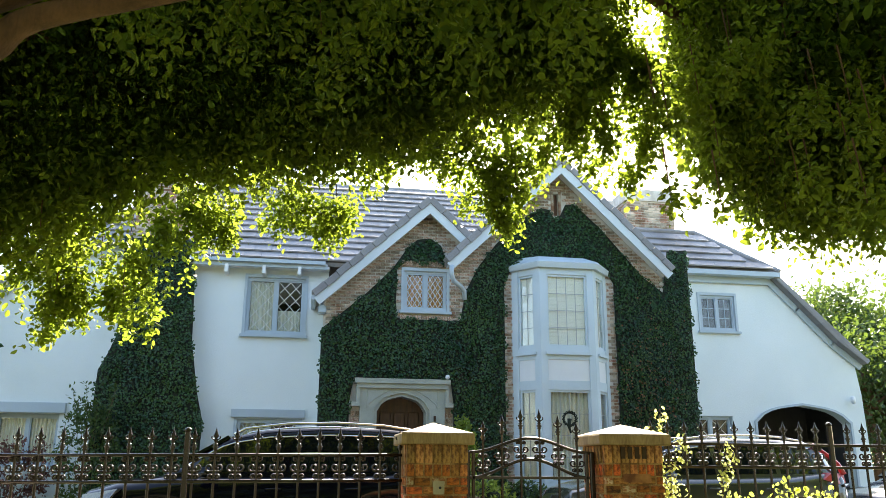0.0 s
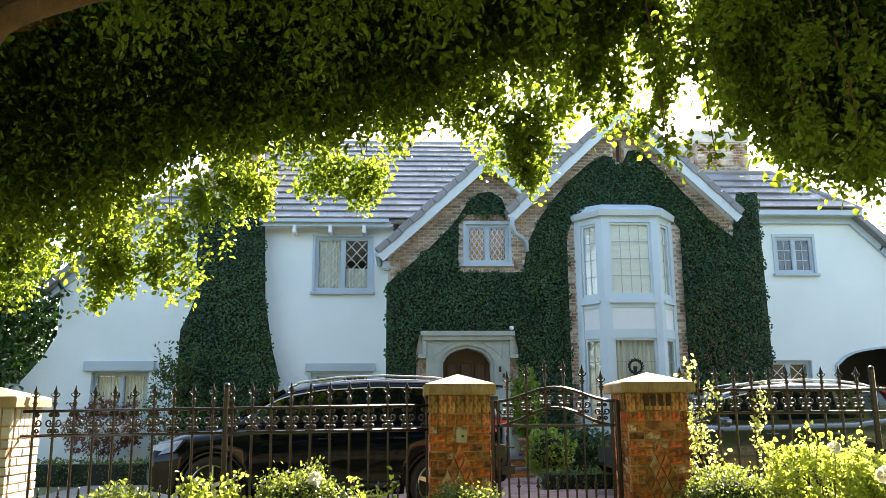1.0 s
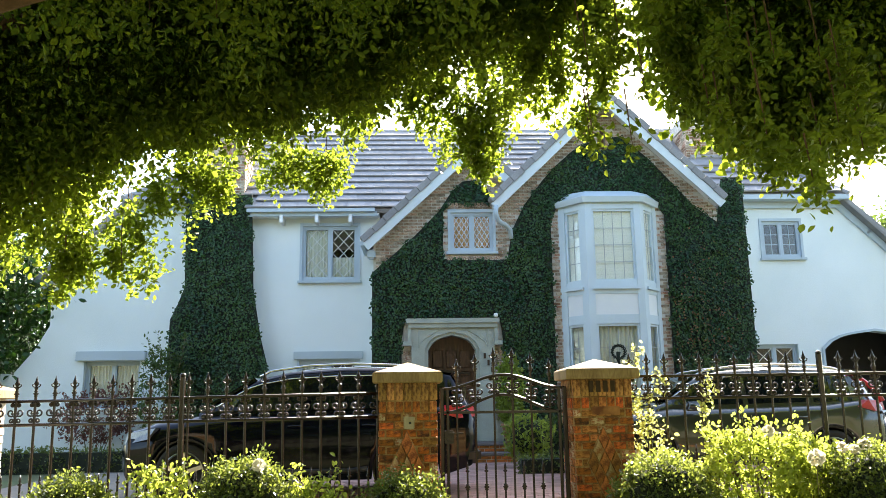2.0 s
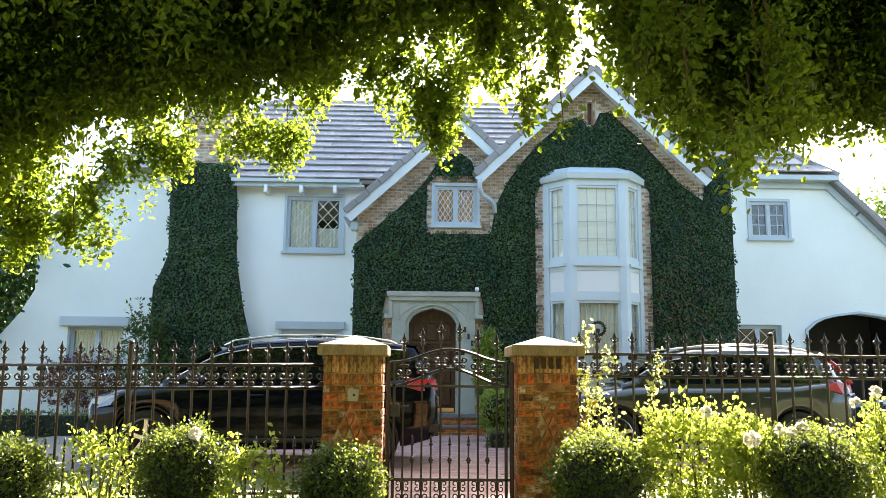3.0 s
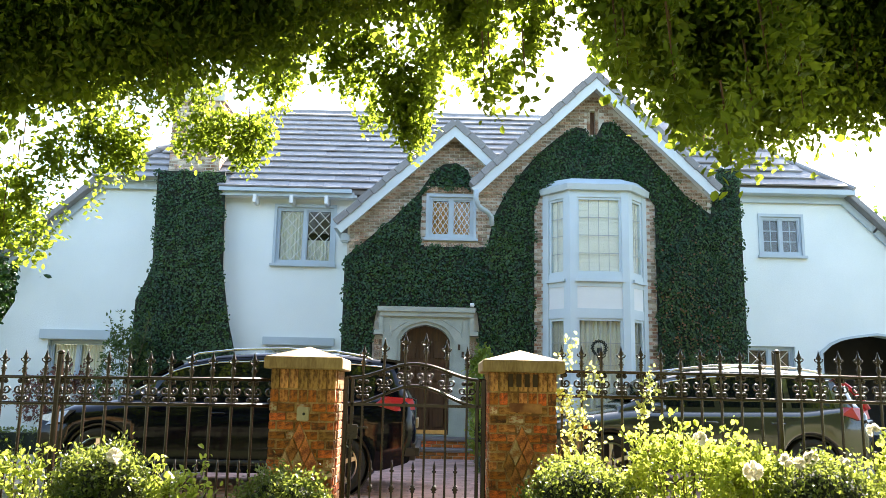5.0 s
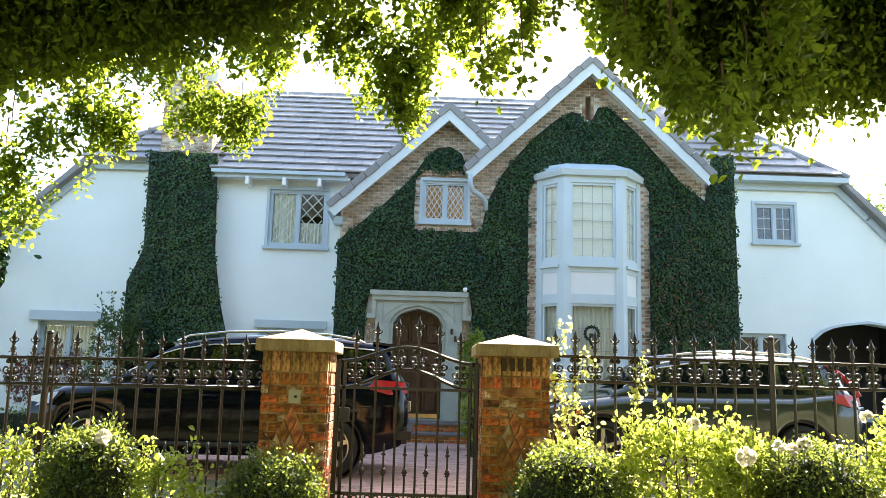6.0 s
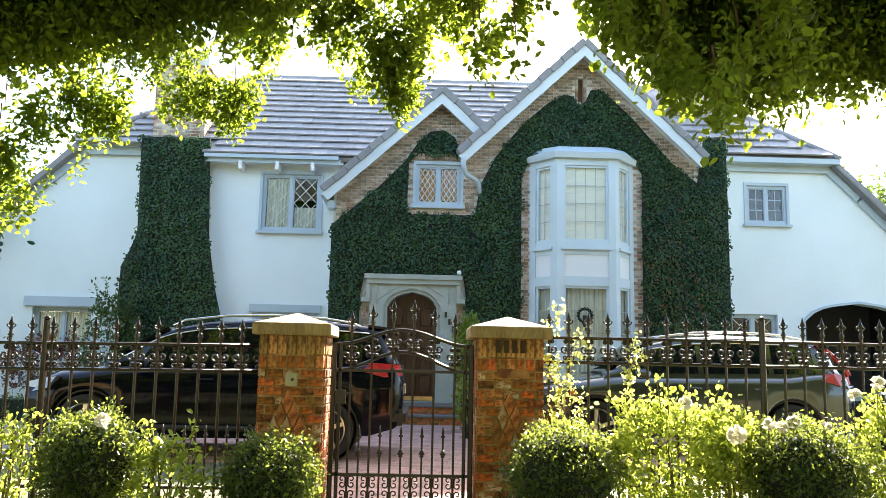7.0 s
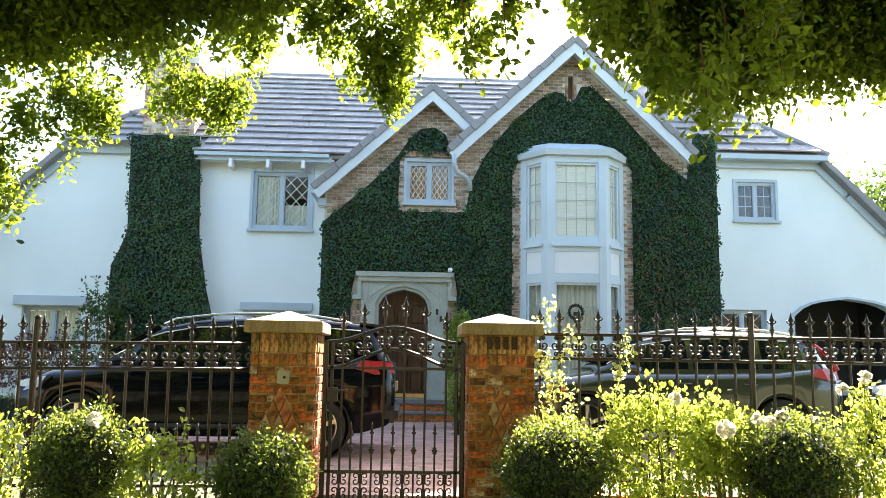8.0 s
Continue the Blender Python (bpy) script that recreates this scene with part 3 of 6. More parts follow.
for a, b in (((-5.6, 6.12), (-7.65, 4.25)), ((11.95, 6.25), (12.7, 5.52)), ((12.7, 5.52), (13.6, 4.62)), ((13.6, 4.62), (14.35, 4.05))):
    d = Vector((b[0] - a[0], 0, b[1] - a[1]))
    y = YD if a[0] < 0 else YC
    nrm = Vector((-d.z, 0, d.x)).normalized()
    nrm = -nrm if nrm.z < 0 else nrm
    m = Matrix((d.normalized(), Vector((0, 1, 0)), nrm)).transposed().to_4x4()
    m.translation = (a[0], y, a[1])
    part("rake_board", box(bmesh.new(), -0.02, -0.08, -0.12, d.length + 0.02, -0.01, 0.03, m), M_TRIM, house, "pale blue-grey rake board")
    k = max(1, round(d.length / 0.34))
    one = mesh_of(soft_box(-0.012, -0.30, 0.03, d.length / k + 0.012, 0.1, 0.16, 0.01, 1), "verge_tile")
    for i in range(k):
        part("verge_tile", one, M_TILE, house, at=m @ Matrix.Translation((i * d.length / k, 0, 0.004 * (i % 2))))
part("downpipe", tube(bmesh.new(), [(3.02, 17.02, 5.75), (3.02, 17.05, 5.55), (3.08, 17.1, 5.4), (3.28, 17.3, 5.33), (3.38, 17.42, 5.25), (3.4, 17.44, 5.05)], 0.055, 8), M_TRIM, house, "pale blue-grey downpipe", True)
part("gutter", tube(bmesh.new(), [(0.02, 17.15, 4.92), (0.02, 18.4, 4.92)], 0.06, 8), M_TRIM, house)
part("bracket", soft_box(0.12, 17.3, 4.60, 0.30, 17.52, 4.80, 0.03), M_TRIM, house, "blue-grey verge bracket")


# ---- windows ----
def lattice(x0, z0, x1, z1, nx, nz, t, y0, y1):
    """Diamond leading clipped to a pane."""
    bm = bmesh.new()
    w, h = x1 - x0, z1 - z0
    for k in range(-nz * 2, nx * 2 + nz * 2):
        for sgn in (1, -1):
            ax = x0 + k * w / nx
            slope = sgn * (h / nz) and (w / nx) / (h / nz) * sgn
            zs = []
            for s in range(0, 41):
                z = z0 + h * s / 40
                x = ax + (z - z0) * slope
                if x0 <= x <= x1:
                    zs.append((x, z))
            if len(zs) > 2:
                (xa, za), (xb, zb) = zs[0], zs[-1]
                d = Vector((xb - xa, 0, zb - za))
                m = Matrix((d.normalized(), Vector((0, 1, 0)), Vector((-d.z, 0, d.x)).normalized())).transposed().to_4x4()
                m.translation = (xa, 0, za)
                box(bm, 0, y0, -t / 2, d.length, y1, t / 2, m)
    return bm


def grid_bars(x0, z0, x1, z1, nx, nz, t, y0, y1):
    bm = bmesh.new()
    for i in range(1, nx):
        x = x0 + (x1 - x0) * i / nx
        box(bm, x - t / 2, y0, z0, x + t / 2, y1, z1)
    for j in range(1, nz):
        z = z0 + (z1 - z0) * j / nz
        box(bm, x0, y0 + 0.001, z - t / 2, x1, y1 + 0.001, z + t / 2)
    return bm


def window(opening, y, label, lights=2, lead=("diamond", 2, 4), lead_mat=None, behind=None, sill=True, fw=0.065):
    """A casement: outer frame, lights with leaded glass, sill, and what hangs behind."""
    x0, z0, x1, z1 = opening
    w = part("window", boxes((x0, y + 0.02, z0, x0 + fw, y + 0.12, z1), (x1 - fw, y + 0.02, z0, x1, y + 0.12, z1), (x0 + fw, y + 0.02, z1 - fw, x1 - fw, y + 0.12, z1), (x0 + fw, y + 0.02, z0, x1 - fw, y + 0.12, z0 + fw),
                               *[(x0 + (x1 - x0) * i / lights - fw / 2, y + 0.022, z0 + fw, x0 + (x1 - x0) * i / lights + fw / 2, y + 0.118, z1 - fw) for i in range(1, lights)]), M_TRIM, house, label)
    part("surround", boxes((x0 - 0.05, y - 0.03, z0 - 0.02, x0 + 0.012, y + 0.02, z1 + 0.06), (x1 - 0.012, y - 0.03, z0 - 0.02, x1 + 0.05, y + 0.02, z1 + 0.06), (x0 + 0.012, y - 0.03, z1 - 0.012, x1 - 0.012, y + 0.02, z1 + 0.06)), M_TRIM, w)
    for i in range(lights):
        a = x0 + (x1 - x0) * i / lights + fw * (1.0 if i == 0 else 0.5)
        b = x0 + (x1 - x0) * (i + 1) / lights - fw * (1.0 if i == lights - 1 else 0.5)
        part("sash", boxes((a, y + 0.035, z0 + fw, a + 0.025, y + 0.09, z1 - fw), (b - 0.025, y + 0.035, z0 + fw, b, y + 0.09, z1 - fw), (a + 0.025, y + 0.035, z1 - fw - 0.03, b - 0.025, y + 0.09, z1 - fw), (a + 0.025, y + 0.035, z0 + fw, b - 0.025, y + 0.09, z0 + fw + 0.03)), M_TRIM, w)
        c = (a + 0.025, z0 + fw + 0.03, b - 0.025, z1 - fw - 0.03)
        part("pane", boxes((c[0], y + 0.07, c[1], c[2], y + 0.074, c[3])), M_GLASS, w).visible_shadow = False
        kind, nx, nz = lead
        bars = lattice(*c, nx, nz, 0.014, y + 0.056, y + 0.068) if kind == "diamond" else grid_bars(*c, nx, nz, 0.02, y + 0.056, y + 0.068)
        tagged(part("leading", bars, lead_mat or M_LEAD, w), kind="stuff")
        hang = behind[i] if behind else None
        if hang:
            m, low, high = hang
            drape(part, c[0] - 0.03, c[2] + 0.03, c[1] + (c[3] - c[1]) * low, c[1] + (c[3] - c[1]) * high, y + 0.115, m, w)
    if sill:
        part("sill", soft_box(x0 - 0.09, y - 0.10, z0 - 0.07, x1 + 0.09, y + 0.1, z0 - 0.005, 0.01), M_TRIM, w)
    return w


def drape(make, x0, x1, z0, z1, y, m, parent, folds=0.02):
    bm = bmesh.new()
    n = 24
    top = [bm.verts.new((x0 + (x1 - x0) * k / n, y + folds * math.sin(k * 1.9), z1)) for k in range(n + 1)]
    low = [bm.verts.new((x0 + (x1 - x0) * k / n, y + folds * math.sin(k * 1.9 + 0.4), z0)) for k in range(n + 1)]
    for k in range(n):
        bm.faces.new((top[k], top[k + 1], low[k + 1], low[k]))
    got = bmesh.ops.extrude_face_region(bm, geom=bm.faces[:])
    bmesh.ops.translate(bm, vec=(0, 0.01, 0), verts=[v for v in got["geom"] if isinstance(v, bmesh.types.BMVert)])
    make("curtain", bm, m, parent, "pale curtain")


window(WIN_A, YA, "blue-grey casement with diamond leading", 2, ("diamond", 2, 4), M_LEAD, [(M_CURTAIN, 0, 1), (M_CURTAIN, 0, 0.42)])
window(WIN_B, YF, "small pale casement with diamond leading and tan blinds", 2, ("diamond", 3, 4), M_LEAD, [(M_TAN, 0, 1), (M_TAN, 0, 1)])
window(WIN_C, YC, "blue-grey casement with small square panes", 2, ("grid", 2, 3), M_TRIM, None)
window(LOW_A, YA, "blue-grey ground-floor casement with curtains", 2, ("diamond", 2, 4), M_LEAD, [(M_CURTAIN, 0, 1), None])
window(LOW_C, YC + 0.08, "ground-floor casement with crossed leading", 2, ("diamond", 1, 2), M_LEAD, None)
window(LOW_D, YD + 0.13, "ground-floor casement with cream curtains", 2, ("grid", 1, 1), M_TRIM, [(M_CURTAIN, 0, 1), (M_CURTAIN, 0, 1)])
part("lintel", soft_box(-1.64, YA - 0.09, 2.42, -0.04, YA + 0.02, 2.60, 0.01), M_TRIM, house, "blue-grey painted lintel")
part("lintel", soft_box(-6.72, YD - 0.10, 2.46, -5.12, YD + 0.02, 2.68, 0.01), M_TRIM, house, "blue-grey painted lintel")
part("slit_reveal", boxes((5.50, YF - 0.012, 7.14, 5.57, YF + 0.02, 7.82), (5.69, YF - 0.012, 7.14, 5.76, YF + 0.02, 7.82)), M_BRICKS, house)
part("slit_vent", boxes((5.57, YF + 0.12, 7.2, 5.69, YF + 0.16, 7.76)), M_BARK, house, "dark slit vent")

# garage mouth
part("arch_trim", slab(arch(11.19, 13.91, 0.2, 2.58, 3.045), [arch(11.25, 13.85, 0.205, 2.55, 2.99)], YC - 0.05, YC - 0.004), M_TRIM, house, "blue-grey arch trim")
# dark back sheet, the carport's shade put into its colour
part("garage_back", boxes((10.9, 21.3, 0.2, 14.0, 21.4, 3.4)), M_ROOM, house, "added back sheet, coloured as the shade deep in the carport")
part("wall_lamp", lathe(bmesh.new(), [(0.03, 0), (0.06, 0.05), (0.06, 0.16), (0.02, 0.2)], 8, (13.95, 18.98, 3.05)), M_WHITE, house, "small white floodlight", True)

# ---- the bay window ----
bay = part("bay_window", slab([(4.5, 0.2), (6.78, 0.2), (6.78, 0.7), (4.5, 0.7)], [], 17.36, 17.49), M_BAY, house, "two-storey canted bay window, blue-grey frames")
PLAN = [(4.50, 17.49), (5.0, 16.9), (6.25, 16.9), (6.78, 17.49)]
for k, ((ax, ay), (bx, by)) in enumerate(zip(PLAN, PLAN[1:])):
    d = Vector((bx - ax, by - ay, 0))
    L = d.length
    d.normalize()
    m = Matrix((d, Vector((-d.y, d.x, 0)), Vector((0, 0, 1)))).transposed().to_4x4()
    m.translation = (ax, ay, 0)
    s = 0.17 if k != 1 else 0.15

    def bx3(*rows):
        out = bmesh.new()
        for r in rows:
            box(out, *r, m)
        return out

    part("post", bx3((0, 0, 0.2, s, 0.12, 5.78)), M_BAY, bay)
    part("post", bx3((L - s, 0, 0.2, L, 0.12, 5.78)), M_BAY, bay)
    part("rail", bx3((s, 0.012, 5.62, L - s, 0.12, 5.78)), M_BAY, bay)
    part("rail", bx3((s, 0.012, 3.70, L - s, 0.12, 3.98), (s - 0.05, -0.05, 3.80, L - s + 0.05, 0.012, 3.86)), M_BAY, bay)
    part("rail", bx3((s, 0.012, 3.04, L - s, 0.12, 3.24)), M_BAY, bay)
    part("panel", bx3((s, 0.03, 3.24, L - s, 0.12, 3.70)), M_WHITE, bay, "white plaster panel")
    part("apron", bx3((s, 0.02, 0.2, L - s, 0.12, 1.1)), M_BAY, bay)
    for za, zb, nz in ((3.98, 5.62, 4), (1.1, 3.04, 4)):
        f = 0.05
        part("sash", bx3((s, 0.04, za, s + f, 0.1, zb), (L - s - f, 0.04, za, L - s, 0.1, zb), (s + f, 0.04, zb - f, L - s - f, 0.1, zb), (s + f, 0.04, za, L - s - f, 0.1, za + f)), M_BAY, bay)
        part("pane", bx3((s + f, 0.07, za + f, L - s - f, 0.074, zb - f)), M_GLASS, bay).visible_shadow = False
        g = grid_bars(s + f, za + f, L - s - f, zb - f, 4 if k == 1 else 2, nz, 0.012, 0.058, 0.068)
        g.transform(m)
        tagged(part("leading", g, M_FINELEAD, bay), kind="stuff")
        if za > 3:
            bl = bmesh.new()
            z = za
            while z < zb:
                box(bl, s - 0.08, 0.105, z, L - s + 0.08, 0.115, z + 0.078, m @ Matrix.Translation((0, 0, 0)))
                z += 0.08
            part("blind", bl, M_BLIND, bay, "cream slatted blind")
        else:
            cu = bmesh.new()
            n = 40
            top = [cu.verts.new(m @ Vector((s - 0.06 + (L - 2 * s + 0.12) * q / n, 0.15 + 0.025 * math.sin(q * 1.7), zb))) for q in range(n + 1)]
            low = [cu.verts.new(m @ Vector((s - 0.06 + (L - 2 * s + 0.12) * q / n, 0.15 + 0.03 * math.sin(q * 1.7 + 0.3), za))) for q in range(n + 1)]
            for q in range(n):
                cu.faces.new((top[q], top[q + 1], low[q + 1], low[q]))
            part("curtain", cu, M_CURTAIN, bay, "cream gathered curtain")
cap = bmesh.new()
lo = [(4.42, 17.49, 5.76), (4.95, 16.82, 5.76), (6.3, 16.82, 5.76), (6.86, 17.49, 5.76)]
mid = [(4.38, 17.49, 5.88), (4.92, 16.78, 5.88), (6.33, 16.78, 5.88), (6.9, 17.49, 5.88)]
top = [(4.7, 17.49, 6.1), (5.1, 17.2, 6.1), (6.15, 17.2, 6.1), (6.6, 17.49, 6.1)]
rows = [[cap.verts.new(p) for p in r] for r in (lo, mid, top)]
for u, w in zip(rows, rows[1:]):
    for k in range(4):
        cap.faces.new((u[k], u[(k + 1) % 4], w[(k + 1) % 4], w[k]))
cap.faces.new(rows[0][::-1]), cap.faces.new(rows[2])
part("bay_roof", cap, M_BAY, bay, "pale blue-grey lead roof")

# ---- entrance ----
portal = part("portal", slab([(1.10, 0.56), (1.10, 3.12), (2.94, 3.12), (2.94, 0.56)], [arch(1.40, 2.60, 0.565, 2.57, 2.94)], YF - 0.14, YF - 0.01), M_STONE, house, "carved pale stone door surround with four-centred arch")
part("arch_moulding", slab(arch(1.40, 2.60, 0.57, 2.57, 2.94), [arch(1.47, 2.53, 0.575, 2.54, 2.87)], YF - 0.10, YF + 0.25), M_STONE, portal)
part("hood_mould", boxes((0.98, YF - 0.24, 3.13, 3.05, YF - 0.01, 3.23), (1.04, YF - 0.20, 3.03, 3.0, YF - 0.142, 3.13), (1.02, YF - 0.18, 2.72, 1.10, YF - 0.01, 3.13), (2.94, YF - 0.18, 2.72, 3.02, YF - 0.01, 3.13), (0.92, YF - 0.2, 2.64, 1.10, YF - 0.01, 2.73), (2.94, YF - 0.2, 2.64, 3.12, YF - 0.01, 2.73)), M_STONE, portal)
for sgn in (-1, 1):
    c = 2.02
    pts = [(c + sgn * 0.76, 2.60), (c + sgn * 0.76, 3.0), (c + sgn * 0.26, 3.0)]
    curve = [(c + sgn * (0.26 + 0.155 * k), 2.99 - 0.05 * k * (1 + 0.3 * k)) for k in range(4)]
    sp = bmesh.new()
    loop = [(x, YF - 0.143, z) for x, z in pts + curve[1:]] + [(pts[0][0], YF - 0.143, pts[0][1])]
    tube(sp, loop, 0.012, 5)
    part("spandrel_bead", sp, M_STONE, portal)
jb = brick_rows(0.92, 1.10, 1.0, 2.62, lambda x, z: True, 0.13, 0.2) + brick_rows(2.94, 3.13, 1.0, 2.62, lambda x, z: True, 0.13, 0.2)
lay(jb, YF - 0.02, portal, M_BRICK, M_BRICKS, 60)
door = part("door", slab(arch(1.44, 2.56, 0.57, 2.54, 2.88), [], YF + 0.27, YF + 0.33), M_WOOD, house, "dark panelled oak front door")
for i in range(3):
    for j in range(4):
        xa, za = 1.56 + i * 0.31, 0.72 + j * 0.48
        part("panel", soft_box(xa, YF + 0.245, za, xa + 0.25, YF + 0.275, za + 0.40, 0.015), M_WOOD, door)
part("kick_plate", boxes((1.5, YF + 0.23, 0.585, 2.5, YF + 0.268, 0.67)), M_BRASS, door, "bright brass kick plate")
part("knob", lathe(bmesh.new(), [(0.012, 0), (0.035, 0.03), (0.03, 0.06), (0.008, 0.07)], 10, (2.42, YF + 0.2, 1.55)), M_BRASS, door, "brass knob", True)
for x, z in ((2.72, 2.40), (2.80, 2.25), (2.88, 2.10)):
    part("number_bar", boxes((x - 0.025, YF - 0.152, z - 0.06, x + 0.025, YF - 0.141, z + 0.06)), M_NUMERAL, portal, "dark plain bar of the house number")
part("wall_sensor", lathe(bmesh.new(), [(0.03, 0), (0.05, 0.04), (0.04, 0.09)], 8, (2.98, YF - 0.24, 3.24)), M_WHITE, house, "small white dome sensor", True)

steps = thing("entrance_steps", (2.0, 16.9, 0.2), "two red brick steps with stone treads at the front door", "steps")
for z0, z1, y0 in ((0.19, 0.38, 16.15), (0.38, 0.555, 16.6)):
    part("tread", soft_box(0.9, y0 - 0.03, z1 - 0.05, 3.3, 17.36, z1, 0.012), M_TREAD, steps)
    part("riser_core", boxes((0.92, y0 + 0.02, z0, 3.28, 17.36, z1 - 0.05)), M_MORTAR, steps)
    one = mesh_of(soft_box(0, 0, 0, 0.2, 0.05, 0.055, 0.006, 1), "brick")
    for r in range(2):
        for i in range(12):
            if i * 0.21 + (0.1 if r else 0) < 2.2:
                part("brick", one, M_PBRICK, steps, at=(0.93 + i * 0.21 + (0.1 if r else 0), y0, z0 + 0.006 + r * 0.066))

# ---- exposed brick of the gables ----
IVY_G = [(0.22, 0.15), (0.22, 4.3), (0.6, 4.62), (1.2, 5.15), (1.75, 5.72), (2.05, 6.18), (2.3, 6.42), (2.6, 6.46), (2.85, 6.3), (2.95, 6.0), (2.9, 5.86), (1.95, 5.86), (1.85, 5.7), (1.83, 4.6), (3.3, 4.58), (3.42, 5.25), (3.72, 5.85), (4.15, 6.42), (4.5, 6.8), (4.9, 7.15), (5.25, 7.36), (5.45, 7.32), (5.56, 7.12), (5.72, 7.2), (5.85, 7.48), (6.05, 7.5), (6.35, 7.25), (6.7, 6.93), (7.15, 6.42), (7.7, 5.78), (8.2, 5.42), (8.36, 6.45), (8.85, 6.5), (8.88, 0.15), (6.97, 0.15), (6.97, 5.6), (6.7, 6.0), (5.63, 6.14), (4.6, 6.0), (4.32, 5.5), (4.32, 0.15), (3.15, 0.15), (3.15, 2.75), (3.08, 3.26), (0.96, 3.26), (0.88, 2.75), (0.88, 0.15)]
OPEN = [rect(1.93, 4.68, 3.07, 5.78), BAY_HOLE, rect(5.48, 7.14, 5.78, 7.82)]
found = brick_rows(0.3, 8.75, 0.3, 8.1, lambda x, z: inside(GABLES, x, z + 0.06) and not inside(IVY_G, x, z) and not any(inside(o, x, z) for o in OPEN) and not (4.5 < x < 6.75 and z < 6) and not (0.9 < x < 3.15 and z < 3.2))
found.sort(key=lambda b: -b[2])
lay(found, YF, house.children[0], M_BRICK, M_BRICKS, 290)
soldiers = [(1.95 + i * 0.085, 2.022 + i * 0.085, 5.80, 5.92, 0) for i in range(13)] + [(1.93 + i * 0.12, 2.04 + i * 0.12, 4.57, 4.66, 0) for i in range(10)]
lay(soldiers, YF - 0.03, house.children[0], M_BRICK, M_BRICKS, 60)

# main roof tiles
roof_plane((-6.4, EAVE[0] - 0.04, EAVE[1] - 0.01), (1, 0, 0), (0, RIDGE[0] - EAVE[0], RIDGE[1] - EAVE[1]), 11.3, int(pitch_len / TILE_H), main_roof, trim=lambda u, v: u > 0.245 + 0.719 * v and (u > 3.65 or v > 0.5) and not (2.1 < u < 3.65 and v < 0.75), limit=295)
roof_plane((8.7, 18.72, 6.43), (1, 0, 0), (0, 1.5, 1.4), 3.4, 5, wing_c, trim=lambda u, v: u + 0.2 < 3.4 - v * 0.76)
part("hip_cap", tube(bmesh.new(), [(12.1, 18.74, 6.42), (10.55, 20.25, 7.84)], 0.075, 8), M_TILE, wing_c)
part("hip_cap", tube(bmesh.new(), [(10.55, 20.25, 7.84), (8.7, 20.25, 7.84)], 0.075, 8), M_TILE, wing_c)


# ---- ivy ----
def ivy(name, outline, y, label, per=1000, depth=0.10):
    x0, x1 = min(p[0] for p in outline), max(p[0] for p in outline)
    z0, z1 = min(p[1] for p in outline), max(p[1] for p in outline)
    iv = thing(name, ((x0 + x1) / 2, y, z0), label, "ivy", kind="stuff")
    # dark sheet behind the leaves, painted as the shade in their gaps
    part("stem_mat", slab(outline, [], y - 0.045, y - 0.014), M_DEEPGREEN, iv)
    n = int((x1 - x0) * (z1 - z0) * per)
    xz = np.stack([rng.uniform(x0 - 0.05, x1 + 0.05, n), rng.uniform(z0, z1 + 0.05, n)], 1)
    xz = xz[[inside(outline, a + 0.05 * math.sin(b * 9 + a * 7), b + 0.05 * math.sin(a * 11)) for a, b in xz]]
    n = len(xz)
    lump = np.array([noise.noise(Vector((a * 2.2, b * 2.2, 3.3))) + 0.6 * noise.noise(Vector((a * 6, b * 6, 1.3))) for a, b in xz])
    at = np.stack([xz[:, 0], y - 0.05 - depth * np.clip(0.5 + 0.6 * lump, 0, 1.3) * rng.uniform(0.4, 1.0, n), xz[:, 1]], 1)
    way = np.stack([rng.normal(0, 0.7, n), rng.normal(-0.25, 0.35, n), rng.normal(-0.8, 0.45, n)], 1)
    face = np.stack([rng.normal(0, 0.45, n), np.full(n, -1.0), rng.normal(0.45, 0.45, n)], 1)
    size = rng.uniform(0.032, 0.060, n)
    part("leaves", leaf_mesh("leaves", at, way, face, size, size * 0.9), M_IVY, iv)
    return iv


gable_ivy = ivy("ivy", IVY_G, YF, "dense dark green ivy covering the brick gables, rusty in places")


def odd_leaves(name, n, cx, cz, sx, sz, size, material, label):
    """A loose patch of leaves of another colour among the ivy."""
    at = np.stack([np.clip(rng.normal(cx, sx, n), 7.05, 8.75), YF - rng.uniform(0.12, 0.19, n), rng.normal(cz, sz, n)], 1)
    way = rng.normal(size=(n, 3)) * np.array([0.7, 0.35, 0.5]) + np.array([0, -0.25, -0.8])
    face = rng.normal(size=(n, 3)) * 0.45 + np.array([0, -1.0, 0.4])
    part(name, leaf_mesh(name, at, way, face, rng.uniform(0.7, 1.1, n) * size, rng.uniform(0.6, 1.0, n) * size), material, gable_ivy, label)


odd_leaves("dry_leaves", 420, 7.7, 2.6, 0.45, 1.0, 0.05, M_DRY_LEAF, "rust-brown dry ivy leaves")
odd_leaves("fresh_leaves", 300, 7.62, 2.5, 0.09, 0.75, 0.05, M_TREE_LEAF, "fresh yellow-green shoot in the ivy")
odd_leaves("fresh_leaves", 420, 7.9, 4.4, 0.5, 0.8, 0.045, M_TREE_LEAF, "fresh green leaves scattered in the ivy")
IVY_L = [(-4.38, 0.15), (-4.46, 2.3), (-4.44, 3.35), (-4.28, 3.7), (-4.14, 4.1), (-4.20, 6.3), (-2.66, 6.3), (-2.56, 4.0), (-2.36, 2.9), (-2.20, 2.3), (-2.24, 0.15)]
ivy("ivy", IVY_L, 18.12, "dense dark green ivy covering the chimney breast", depth=0.14)


